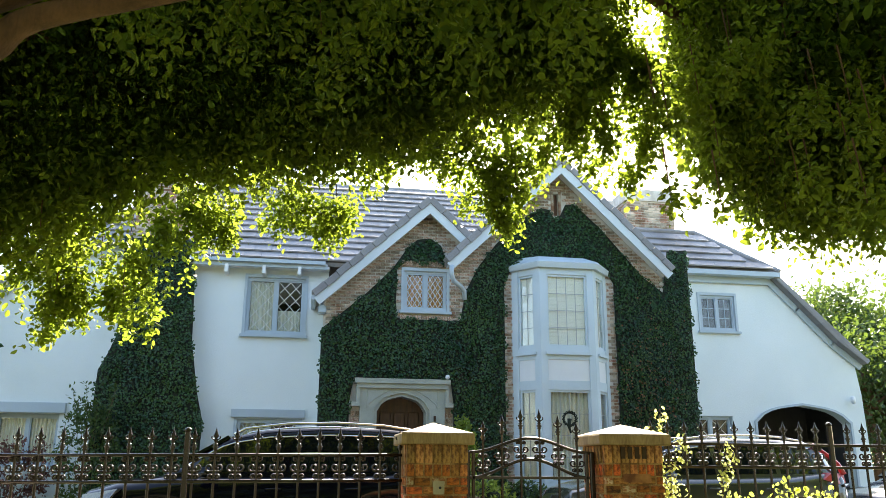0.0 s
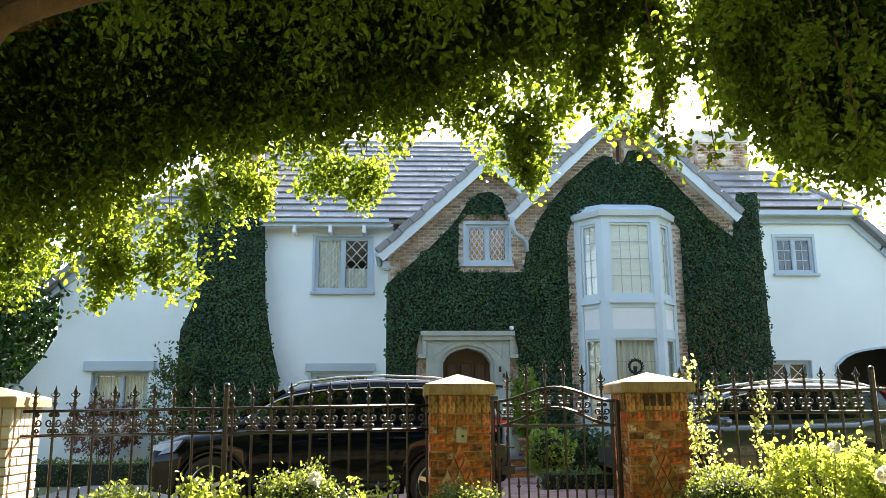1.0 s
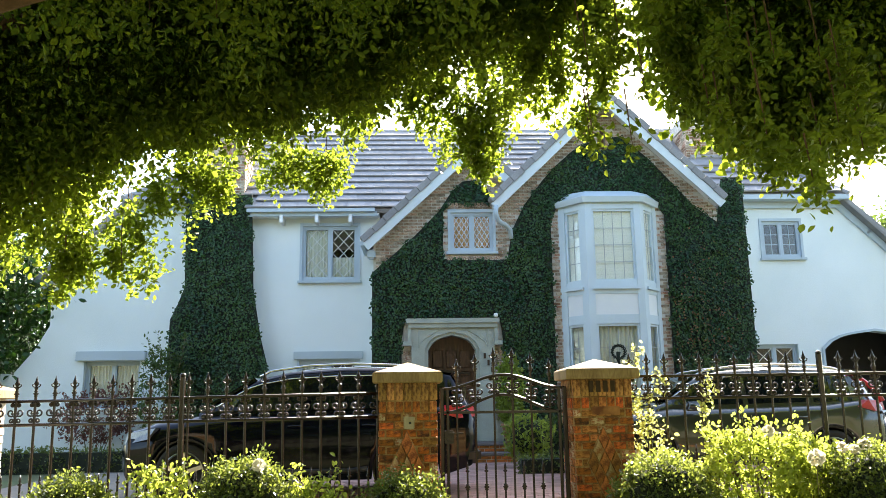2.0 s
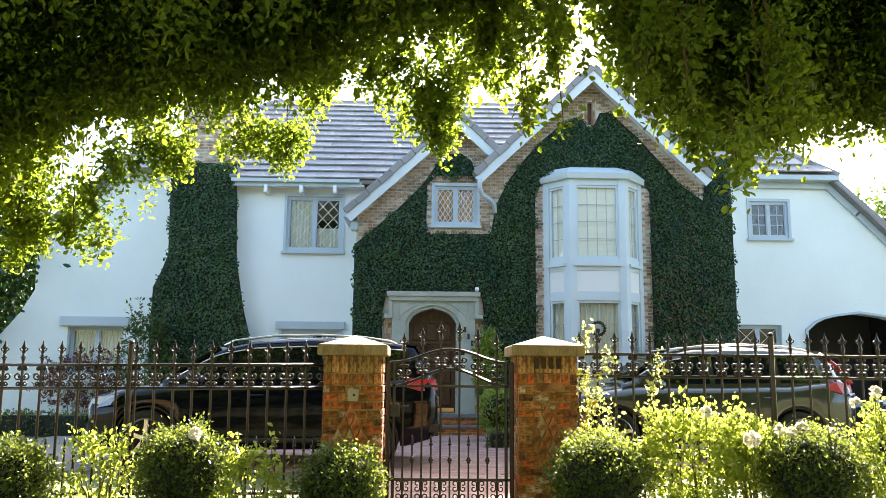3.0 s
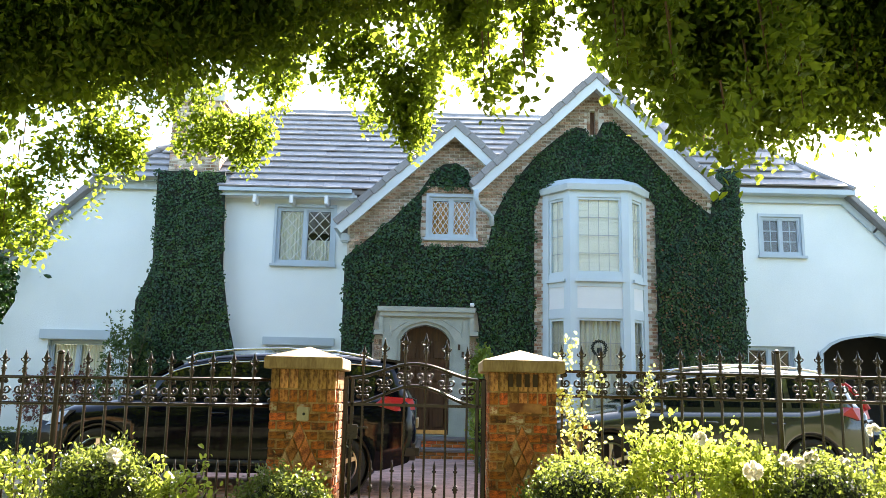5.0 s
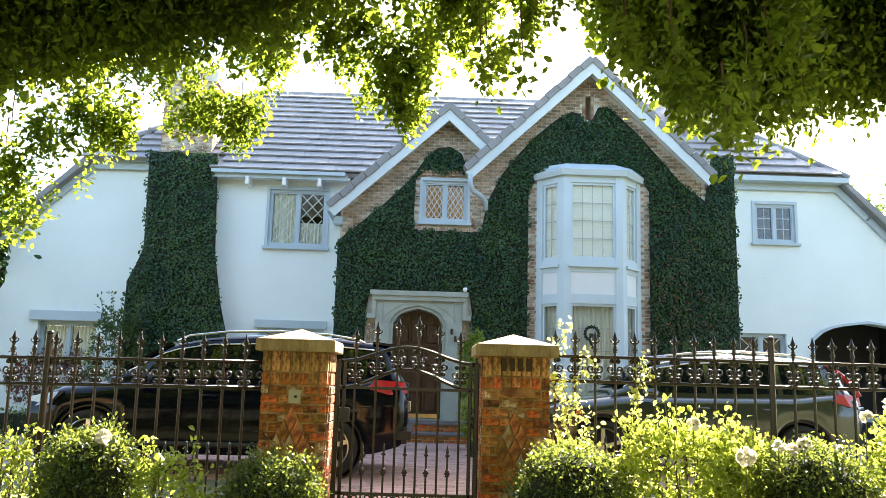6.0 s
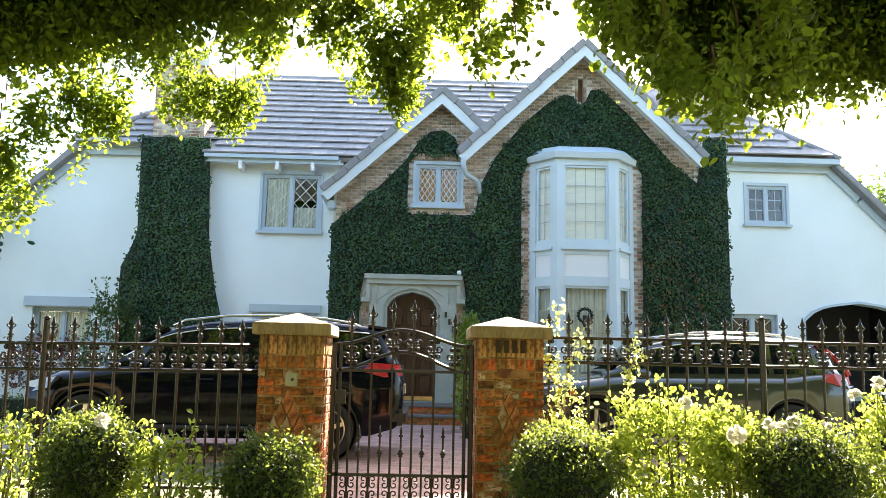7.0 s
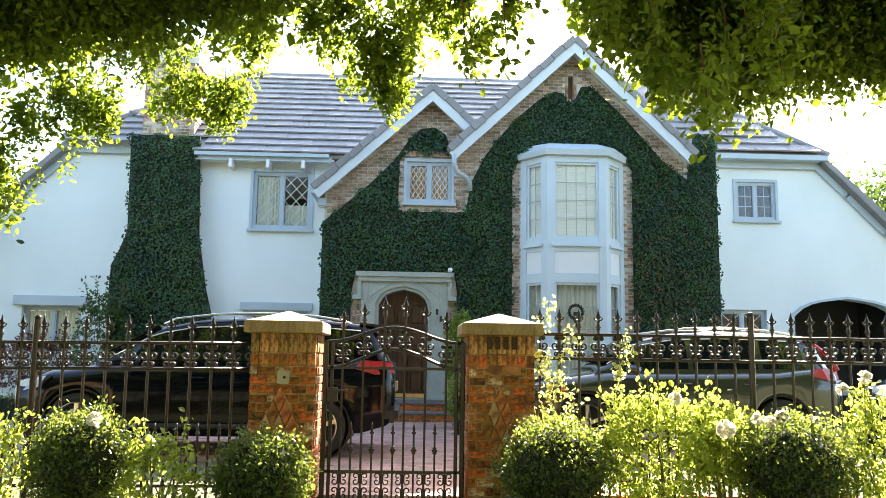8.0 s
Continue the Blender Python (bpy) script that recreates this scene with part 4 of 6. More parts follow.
# ---- gate pillars ----
def pillar(name, x0, x1, y0, z_body, label, cap_over=0.05, base=0.05, diamond=True, plate=False, bars=0, clay=None):
    """A square brick pillar with a soldier course, a stone cap and a diamond of turned bricks."""
    w = x1 - x0
    y1 = y0 + w
    p = thing(name, ((x0 + x1) / 2, (y0 + y1) / 2, base), label, "pillar", "brick gate pillars")
    core = part("core", boxes((x0 + 0.012, y0 + 0.012, base - 0.1, x1 - 0.012, y1 - 0.012, z_body)), M_PMORTAR, p, "sandy mortar")
    rand = random.Random(int(x0 * 100))

    clays = [mesh_of(soft_box(-0.5, -0.5, -0.5, 0.5, 0.5, 0.5, 0.045, 1), "brick") for _ in range(4)]
    soldier = mesh_of(soft_box(-0.5, -0.5, -0.5, 0.5, 0.5, 0.5, 0.045, 1), "brick")

    def put(cx, cy, cz, sx, sy, sz, turn=0.0, shape=None):
        pick = rand.choice((0, 0, 0, 0, 0, 1, 1, 1, 1, 2, 2, 3, 3))
        part("brick", shape or clays[pick], clay or (M_SOLDIER if shape else (M_PBRICK, M_TANBRICK, M_DARKBRICK, M_LIMED)[pick]), p, at=Matrix.Translation((cx, cy, cz)) @ Matrix.Rotation(turn, 4, "Y") @ Matrix.Diagonal((sx, sy, sz, 1)))

    zs = z_body - 0.165
    zr = zs - 0.112
    z, j = base, 0
    dz = (zr - base) / round((zr - base) / 0.076)
    while z + dz < zr + 0.01:
        cuts = [x0, x0 + w * 0.27, x0 + w * 0.52, x0 + w * 0.76, x1] if j % 2 else [x0, x0 + w * 0.13, x0 + w * 0.40, x0 + w * 0.64, x0 + w * 0.87, x1]
        for a, b in zip(cuts, cuts[1:]):
            put((a + b) / 2 + rand.uniform(-0.004, 0.004), y0 + 0.03 + rand.uniform(-0.009, 0.005), z + dz / 2 + rand.uniform(-0.003, 0.003), b - a - rand.uniform(0.012, 0.024), 0.06, dz - rand.uniform(0.011, 0.020), rand.uniform(-0.02, 0.02))
        for xf in (x0 + 0.03, x1 - 0.03):
            sc = [y0 + 0.065, y0 + w * 0.45, y0 + w * 0.82, y1] if j % 2 else [y0 + 0.065, y0 + w * 0.3, y0 + w * 0.66, y1]
            for a, b in zip(sc, sc[1:]):
                put(xf + rand.uniform(-0.004, 0.006), (a + b) / 2, z + dz / 2, 0.06, b - a - 0.013, dz - 0.013)
        z += dz
        j += 1
    n = 7
    for i in range(n):
        put(x0 + w * (i + 0.5) / n, y0 + 0.034 + rand.uniform(-0.006, 0.004), zr + 0.056, w / n - 0.014, 0.06, 0.098)
        for xf in (x0 + 0.034, x1 - 0.034):
            if i:
                put(xf, y0 + w * (i + 0.5) / n, zr + 0.056, 0.06, w / n - 0.014, 0.098)
        a = x0 + w * i / n
        put(a + w / n / 2, y0 + 0.028 + rand.uniform(-0.006, 0.004), zs + 0.085, w / n - 0.012, 0.06, 0.155, 0.0, soldier)
        for xf in (x0 + 0.028, x1 - 0.028):
            if i:
                put(xf, y0 + w * (i + 0.5) / n, zs + 0.085, 0.06, w / n - 0.012, 0.155, 0.0, soldier)
    if diamond:
        cx, cz = (x0 + x1) / 2 - 0.01, zs - 0.60
        gem = bmesh.new()
        for d0, q in ((0.0, 1.0), (0.018, 0.92)):
            gem_row = [gem.verts.new((0.050 * q * ux, -d0, 0.104 * q * uz)) for ux, uz in ((1, 0), (0, 1), (-1, 0), (0, -1))]
            if d0:
                gem.faces.new(gem_row)
                for g in range(4):
                    gem.faces.new((last[g], last[(g + 1) % 4], gem_row[(g + 1) % 4], gem_row[g]))
            last = gem_row
        part("diamond_bed", slab([(cx + u, cz + v) for u, v in ((0.165, 0), (0, 0.335), (-0.165, 0), (0, -0.335))], [], y0 - 0.008, y0 + 0.02), M_PMORTAR, p)
        gems = [mesh_of(gem, "brick")]
        gems.append(gems[0].copy())
        for i in range(3):
            for j in range(3):
                pick = rand.choice((0, 0, 0, 1))
                part("brick", gems[pick], (M_GEM, M_GEMPALE)[pick], p, at=(cx + (i - j) * 0.053, y0 - 0.006 + rand.uniform(-0.003, 0.003), cz + (i + j - 2) * 0.109))
    c = bmesh.new()
    o = cap_over
    rows = []
    for grow, zz in ((o - 0.008, z_body), (o, z_body + 0.01), (o, z_body + 0.085), (o - 0.01, z_body + 0.10)):
        rows.append([c.verts.new(q) for q in ((x0 - grow, y0 - grow, zz), (x1 + grow, y0 - grow, zz), (x1 + grow, y1 + grow, zz), (x0 - grow, y1 + grow, zz))])
    for u, v in zip(rows, rows[1:]):
        for k in range(4):
            c.faces.new((u[k], u[(k + 1) % 4], v[(k + 1) % 4], v[k]))
    apex = c.verts.new(((x0 + x1) / 2, (y0 + y1) / 2, z_body + 0.20))
    c.faces.new(rows[0][::-1])
    for k in range(4):
        c.faces.new((rows[-1][k], rows[-1][(k + 1) % 4], apex))
    part("capstone", c, M_CAP, p, "pale stained limestone pyramid cap")
    if plate:
        px, pz = x0 + w * 0.52, zs - 0.20
        pl = part("bell_plate", soft_box(px - 0.05, y0 - 0.02, pz - 0.055, px + 0.05, y0 + 0.012, pz + 0.055, 0.006), M_PLATE, p, "ivory bell plate")
        part("button", lathe(bmesh.new(), [(0.012, 0), (0.012, 0.01), (0.006, 0.014)], 8, (0, 0, 0)), M_PLASTIC, pl, at=Matrix.Translation((px + 0.01, y0 - 0.02, pz)) @ Matrix.Rotation(math.pi / 2, 4, "X"))
    for i in range(bars):
        part("number_bar", boxes((x0 + w * (0.28 + 0.12 * i), y0 - 0.012, zs + 0.045, x0 + w * (0.28 + 0.12 * i) + 0.042, y0 + 0.0, zs + 0.15)), M_NUMERAL, p, "dark plain bar of the house number")
    if bars:
        part("name_stone", soft_box(x0 + w * 0.3, y0 - 0.008, zs - 0.17, x0 + w * 0.78, y0 + 0.02, zs - 0.09, 0.006), M_SOLDIER, p, "worn inset stone")
    return p


pillar("gate_pillar", 0.87, 1.42, 7.13, 1.592, "orange-brown brick gate pillar with pale stone cap and bell plate", 0.05, plate=True)
pillar("gate_pillar", 2.69, 3.26, 7.18, 1.605, "orange-brown brick gate pillar with pale stone cap and number bars", 0.06, bars=4)
pillar("end_pillar", -3.45, -2.85, 7.2, 1.50, "brick pillar ending the fence, sunlight put into its pale colour", 0.06, diamond=False, clay=M_SUNBRICK)


# ---- ironwork ----
def finial_mesh():
    bm = lathe(bmesh.new(), [(0.010, 0), (0.018, 0.008), (0.018, 0.016), (0.010, 0.024), (0.011, 0.034), (0.026, 0.052), (0.020, 0.066), (0.012, 0.085), (0.004, 0.115), (0.001, 0.128)], 8)
    for s in (-1, 1):
        tube(bm, [(s * 0.010, 0, 0.022), (s * 0.026, 0, 0.024), (s * 0.036, 0, 0.034), (s * 0.038, 0, 0.046), (s * 0.030, 0, 0.048)], 0.006, 5)
    return mesh_of(bm, "finial", True)


def small_finial():
    return mesh_of(lathe(bmesh.new(), [(0.010, 0), (0.019, 0.006), (0.019, 0.018), (0.009, 0.024), (0.013, 0.04), (0.010, 0.06), (0.002, 0.10)], 8), "finial", True)


def collar_mesh():
    return mesh_of(lathe(bmesh.new(), [(0.012, -0.03), (0.02, -0.022), (0.014, -0.014), (0.028, 0), (0.014, 0.014), (0.02, 0.022), (0.012, 0.03)], 8), "collar", True)


def scroll_mesh():
    """Scrollwork on one side of a picket: a large curl in the middle, a small one above and below, knobs at the tips."""
    bm = bmesh.new()
    for cx, cz, r, start, turn in ((0.040, 0.004, 0.034, -125, 330), (0.032, -0.073, 0.021, 150, -300), (0.030, 0.078, 0.018, -150, 290)):
        pts = [(0.006, 0, cz + r * math.sin(radians(start)) * 1.3)]
        for k in range(14):
            a, rad = radians(start + turn * k / 13), r * (1 - 0.55 * k / 13)
            pts.append((cx + rad * math.cos(a), 0, cz + rad * math.sin(a)))
        tube(bm, pts, 0.009, 7, 0.0075)
        lathe(bm, [(0.002, -0.014), (0.010, -0.010), (0.014, 0.0), (0.010, 0.010), (0.002, 0.014)], 8, pts[-1])
    return mesh_of(bm, "scroll", True)


def c_scroll_mesh(h=0.10, r=0.026):
    """One C scroll that opens to +x, with both ends curled in."""
    bm = bmesh.new()
    up = [(r - r * 1.0, 0, 0)]
    for k in range(15):
        a, rad = math.pi - k / 14 * 1.7 * math.pi, r * (1 - 0.5 * k / 14)
        up.append((r + rad * math.cos(a), 0, h / 2 - r + rad * math.sin(a)))
    for sgn in (-1, 1):
        tube(bm, [(x, 0, z * sgn) for x, _, z in up], 0.007, 5, 0.006)
    return mesh_of(bm, "scroll", True)


FINIAL, SMALL, COLLAR, SCROLL, CSCROLL = finial_mesh(), small_finial(), collar_mesh(), scroll_mesh(), c_scroll_mesh()


def bar_mesh(z0, z1, t, name="picket"):
    return mesh_of(soft_box(-t / 2, -t / 2, z0, t / 2, t / 2, z1, t * 0.18, 1), name)


def fence(x0, x1, y, z0, tip, step, first, posts, label, lift=0.0):
    """Iron railing: two pairs of rails with a band of scrolls, tall spear pickets and short ones between."""
    f = thing("iron_fence", ((x0 + x1) / 2, y, z0), label, "fence", "iron fences")
    r1, r2 = tip - 0.225, tip - 0.445
    for zz, t in ((r1, 0.022), (r2, 0.022), (z0 + 0.16, 0.022)):
        part("rail", tube(bmesh.new(), [(x0, y, zz), (x1, y, zz)], t * 0.68, 12), M_IRON, f, smooth=True)
    tall, short = bar_mesh(z0 + 0.03, tip - 0.10, 0.021), bar_mesh(z0 + 0.03, tip - 0.99, 0.016, "short_picket")
    x, k = first, 0
    while x < x1 - 0.02:
        if x > x0 + 0.02 and not any(abs(x - q) < 0.04 for q in posts):
            pk = part("picket", tall, M_IRON, f, at=(x, y, 0))
            part("finial", FINIAL, M_IRON, pk, at=(x, y, tip - 0.115))
            part("collar", COLLAR, M_IRON, pk, at=(x, y, tip - 0.155))
        if x0 < x + step / 2 < x1:
            pk = part("short_picket", short, M_IRON, f, at=(x + step / 2, y, 0))
            part("finial", SMALL, M_IRON, pk, at=(x + step / 2, y, tip - 1.0))
            for dx, flip in ((0.0, 0), (1.0, 1)):
                xx = x + step * dx
                if x0 < xx < x1 and not any(abs(xx - q) < 0.05 for q in posts):
                    part("scroll", SCROLL, M_IRON, f, at=Matrix.Translation((xx, y, (r1 + r2) / 2)) @ Matrix.Rotation(math.pi * flip, 4, "Z"))
        x += step
        k += 1
    one = mesh_of(soft_box(0, 0, 0, 0.205, 0.11, 0.062, 0.006, 1), "brick")
    for r in range(2):
        for i in range(int((x1 - x0) / 0.218)):
            part("brick", one, M_PBRICK, f, at=(x0 + i * 0.218 + 0.1 * r * (i < int((x1 - x0) / 0.218) - 1), y - 0.055, z0 - 0.09 + r * 0.07))
    for q in posts:
        po = part("post", bar_mesh(z0 - 0.05, tip - 0.02, 0.048, "post"), M_IRON, f, at=(q, y, 0))
        part("post_cap", lathe(bmesh.new(), [(0.030, 0), (0.034, 0.008), (0.026, 0.02), (0.012, 0.03)], 8, (q, y, tip - 0.02)), M_IRON, po, smooth=True)
    return f


side_fence = fence(-2.85, 0.88, 7.42, 0.13, 1.71, 0.180, -2.74, [-1.0], "dark bronze-black iron fence with spear finials and scrollwork, beside the drive")
side_fence.matrix_basis = side_fence.matrix_basis @ Matrix.Rotation(-0.009, 4, "Y")
fence(3.25, 8.9, 7.70, 0.18, 1.865, 0.180, 3.38, [5.34], "dark bronze-black iron fence with spear finials and scrollwork, behind the roses")

gate = thing("iron_gate", (2.06, 7.42, 0.15), "dark iron garden gate with arched double top rail and scrolls", "gate")
GX0, GX1, GY = 1.47, 2.66, 7.42
for x in (GX0, GX0 + 0.055, GX1 - 0.055, GX1):
    t = 0.042 if x in (GX0, GX1) else 0.03
    part("stile", bar_mesh(0.17, 1.545, t, "stile"), M_IRON, gate, at=(x, GY, 0))


def rise(x, base, top):
    u = abs((x - (GX0 + GX1) / 2) / ((GX1 - GX0) / 2))
    return base + (top - base) * (0.5 + 0.5 * math.cos(math.pi * min(1, u * 1.05)))


for base, top in ((1.535, 1.665), (1.31, 1.475)):
    bm = bmesh.new()
    tube(bm, [(GX0 + (GX1 - GX0) * k / 24, GY, rise(GX0 + (GX1 - GX0) * k / 24, base, top)) for k in range(25)], 0.015, 6)
    part("arched_rail", bm, M_IRON, gate, smooth=True)
for zz in (1.31, 0.435, 0.20):
    part("rail", boxes((GX0, GY - 0.015, zz - 0.012, GX1, GY + 0.015, zz + 0.012)), M_IRON, gate)
n = 6
for i in range(n):
    x = GX0 + 0.145 + (GX1 - GX0 - 0.29) * i / (n - 1)
    z1 = rise(x, 1.535, 1.665) + 0.16
    pk = part("picket", bar_mesh(0.20, z1, 0.019), M_IRON, gate, at=(x, GY, 0))
    part("finial", FINIAL, M_IRON, pk, at=(x, GY, z1 - 0.01))
    part("collar", COLLAR, M_IRON, pk, at=(x, GY, z1 - 0.04))
    for s in (-1, 1):
        zc = (rise(x, 1.535, 1.665) + rise(x, 1.31, 1.475)) / 2 + 0.0
        part("scroll", SCROLL, M_IRON, gate, at=Matrix.Translation((x, GY, zc)) @ Matrix.Rotation(0 if s > 0 else math.pi, 4, "Z") @ Matrix.Diagonal((1.0, 1, 0.85, 1)))
        for up in (0.376, 0.256):
            part("scroll", CSCROLL, M_IRON, gate, at=Matrix.Translation((x + s * 0.012, GY, up)) @ Matrix.Rotation(0 if s > 0 else math.pi, 4, "Z"))
    if i < n - 1:
        xm = x + (GX1 - GX0 - 0.29) / (n - 1) / 2
        pk = part("short_picket", bar_mesh(0.20, 0.76, 0.017), M_IRON, gate, at=(xm, GY, 0))
        part("finial", SMALL, M_IRON, pk, at=(xm, GY, 0.75))
        part("collar", COLLAR, M_IRON, pk, at=(xm, GY, 0.615))
part("lock_box", soft_box(GX0 + 0.02, GY - 0.03, 1.02, GX0 + 0.11, GY + 0.03, 1.14, 0.005), M_IRON, gate)
part("latch", boxes((GX0 + 0.06, GY - 0.05, 1.11, GX0 + 0.20, GY - 0.032, 1.125)), M_IRON, gate)


# ---- cars ----
def lerp_rows(rows, x):
    for (xa, *a), (xb, *b) in zip(rows, rows[1:]):
        if xa <= x <= xb:
            t = (x - xa) / (xb - xa)
            t = t * t * (3 - 2 * t) * 0.35 + t * 0.65
            return [p + (q - p) * t for p, q in zip(a, b)]
    return list(rows[-1][1:] if x > rows[-1][0] else rows[0][1:])


def suv(name, at, length, height, paint, label, rail_mat, window_trim, tall_lamp=False, marker=True):
    """A sport utility car facing -x, rear towards +x: lofted body with cut wheel arches, glasshouse, lamps, wheels."""
    k, hk = length / 4.6, height / 1.68
    car = thing(name, at, label, "car")
    X0 = -2.3
    # along the car: half width, sill, shoulder height, top of the lower body
    BODY = [(0.0, 0.62, 0.42, 0.72, 0.78), (0.12, 0.80, 0.30, 0.82, 0.90), (0.5, 0.91, 0.24, 0.92, 1.00), (1.3, 0.94, 0.24, 1.00, 1.10), (2.2, 0.94, 0.24, 1.03, 1.10), (3.6, 0.94, 0.25, 1.06, 1.12), (4.2, 0.92, 0.30, 1.14, 1.17), (4.5, 0.87, 0.38, 1.13, 1.18), (4.6, 0.78, 0.46, 0.98, 1.12)]
    HOUSE = [(1.02, 0.80, 1.08, 0.70, 1.10), (1.75, 0.83, 1.08, 0.62, 1.55), (2.2, 0.84, 1.08, 0.62, 1.64), (2.9, 0.84, 1.09, 0.63, 1.675), (3.6, 0.83, 1.10, 0.62, 1.665), (4.28, 0.80, 1.11, 0.58, 1.615), (4.55, 0.76, 1.11, 0.62, 1.15)]
    AXLES, R = (0.88, 3.68), 0.365
    FRONT = Matrix.Translation(at) @ Matrix.Diagonal((k, 1, hk, 1)) @ Matrix.Translation((X0, 0, 0))
    bm = bmesh.new()
    rings, n = [], 116
    for i in range(n + 1):
        x = 4.6 * i / n
        w, zb, zs, zt = lerp_rows(BODY, x)
        low = zb
        for ax in AXLES:
            if abs(x - ax) < R + 0.06:
                low = max(low, R + math.sqrt(max(0, (R + 0.06) ** 2 - (x - ax) ** 2)))
        half = [(w - 0.02, low), (w, max(low + 0.02, zb + 0.18)), (w + 0.012, max(low + 0.04, (zb + zs) / 2)), (w - 0.005, zs - 0.06), (w - 0.06, zs + 0.01), (w - 0.16, zt - 0.01), (w * 0.45, zt + 0.02), (0, zt + 0.03)]
        ring = [(x, -y, z) for y, z in half] + [(x, y, z) for y, z in half[-2::-1]]
        rings.append([bm.verts.new(FRONT @ Vector(p)) for p in ring])
    for u, v in zip(rings, rings[1:]):
        for q in range(len(u) - 1):
            bm.faces.new((u[q], u[q + 1], v[q + 1], v[q]))
    bm.faces.new(rings[0]), bm.faces.new(rings[-1][::-1])
    part("body", bm, paint, car, smooth=True)
    bm, rings, n = bmesh.new(), [], 40
    for i in range(n + 1):
        x = 1.02 + 3.53 * i / n
        w, zb, wr, zr = lerp_rows(HOUSE, x)
        half = [(w, zb - 0.05), (w - 0.01, zb + 0.03), (wr + (w - wr) * 0.12, zb + (zr - zb) * 0.86), (wr - 0.03, zr - 0.01), (wr * 0.6, zr + 0.015), (0, zr + 0.025)]
        ring = [(x, -y, z) for y, z in half] + [(x, y, z) for y, z in half[-2::-1]]
        rings.append([bm.verts.new(FRONT @ Vector(p)) for p in ring])
    for u, v in zip(rings, rings[1:]):
        for q in range(len(u) - 1):
            bm.faces.new((u[q], u[q + 1], v[q + 1], v[q]))
    bm.faces.new(rings[0]), bm.faces.new(rings[-1][::-1])
    part("cabin", bm, paint, car, smooth=True)

    def side_glass(xa, xb, name_, s):
        g = bmesh.new()
        cols = []
        for i in range(9):
            x = xa + (xb - xa) * i / 8
            w, zb, wr, zr = lerp_rows(HOUSE, x)
            lo, hi = zb + 0.05, zb + (zr - zb) * 0.80
            if hi < lo + 0.02:
                hi = lo + 0.02
            f = lambda z: w - 0.01 + (wr + (w - wr) * 0.12 - w + 0.01) * (z - zb - 0.03) / max(0.01, (zr - zb) * 0.86 - 0.03)
            cols.append([g.verts.new(FRONT @ Vector((x, s * (f(lo) + 0.006), lo))), g.verts.new(FRONT @ Vector((x, s * (f(hi) + 0.006), hi)))])
        for u, v in zip(cols, cols[1:]):
            g.faces.new((u[0], v[0], v[1], u[1]))
        got = bmesh.ops.extrude_face_region(g, geom=g.faces[:])
        bmesh.ops.translate(g, vec=(0, -s * 0.012, 0), verts=[v for v in got["geom"] if isinstance(v, bmesh.types.BMVert)])
        part("side_window", g, M_CARGLASS, car, "dark car glass")

    for s in (-1, 1):
        for xa, xb in ((1.30, 2.38), (2.46, 3.40), (3.48, 4.10)):
            side_glass(xa, xb, "side_window", s)
        t = bmesh.new()
        line = []
        for i in range(22):
            x = 1.22 + 2.95 * i / 21
            w, zb, wr, zr = lerp_rows(HOUSE, x)
            zz = zb + (zr - zb) * 0.83
            line.append(FRONT @ Vector((x, s * (wr + (w - wr) * 0.14 + 0.012), zz)))
        tube(t, line, 0.011, 5)
        part("window_trim", t, window_trim, car, "bright window trim", True)
        t = bmesh.new()
        tube(t, [FRONT @ Vector((x, s * 0.60, z)) for x, z in ((1.75, 1.58), (1.9, 1.65), (2.4, 1.715), (3.0, 1.735), (3.6, 1.71), (3.95, 1.66), (4.05, 1.62))], 0.016, 6)
        part("roof_rail", t, rail_mat, car, "bright roof rail", True)
        t = bmesh.new()
        box(t, 1.42, s * 0.93, 1.04, 1.62, s * 1.10, 1.18, FRONT)
        bmesh.ops.bevel(t, geom=t.edges[:], offset=0.03, segments=2, affect="EDGES")
        part("door_mirror", t, paint, car, smooth=True)
        for xx in (2.18, 3.12):
            t = bmesh.new()
            tube(t, [FRONT @ Vector((xx + dx, s * (0.955 + b), 0.93)) for dx, b in ((0, 0), (0.03, 0.03), (0.16, 0.03), (0.19, 0))], 0.013, 6)
            part("door_handle", t, paint, car, smooth=True)
        t = bmesh.new()
        tube(t, [FRONT @ Vector((x, s * 0.952, 0.36 + 0.03 * (x > 3.1))) for x in (1.4, 1.8, 2.4, 3.0, 3.2)], 0.035, 6)
        part("sill_trim", t, M_PLASTIC, car, smooth=True)
        t = bmesh.new()
        tl = [(4.12, 0.925, 1.07), (4.28, 0.905, 1.17), (4.57, 0.76, 1.15), (4.60, 0.76, 1.02), (4.38, 0.895, 1.0)]
        a = [t.verts.new(FRONT @ Vector((x, s * (y + 0.015), z))) for x, y, z in tl]
        b = [t.verts.new(FRONT @ Vector((x - 0.08, s * (y - 0.1), z))) for x, y, z in tl]
        t.faces.new(a), t.faces.new(b[::-1])
        for q in range(5):
            t.faces.new((a[q], a[(q + 1) % 5], b[(q + 1) % 5], b[q]))
        part("tail_lamp", t, M_TAIL, car, "red tail lamp")
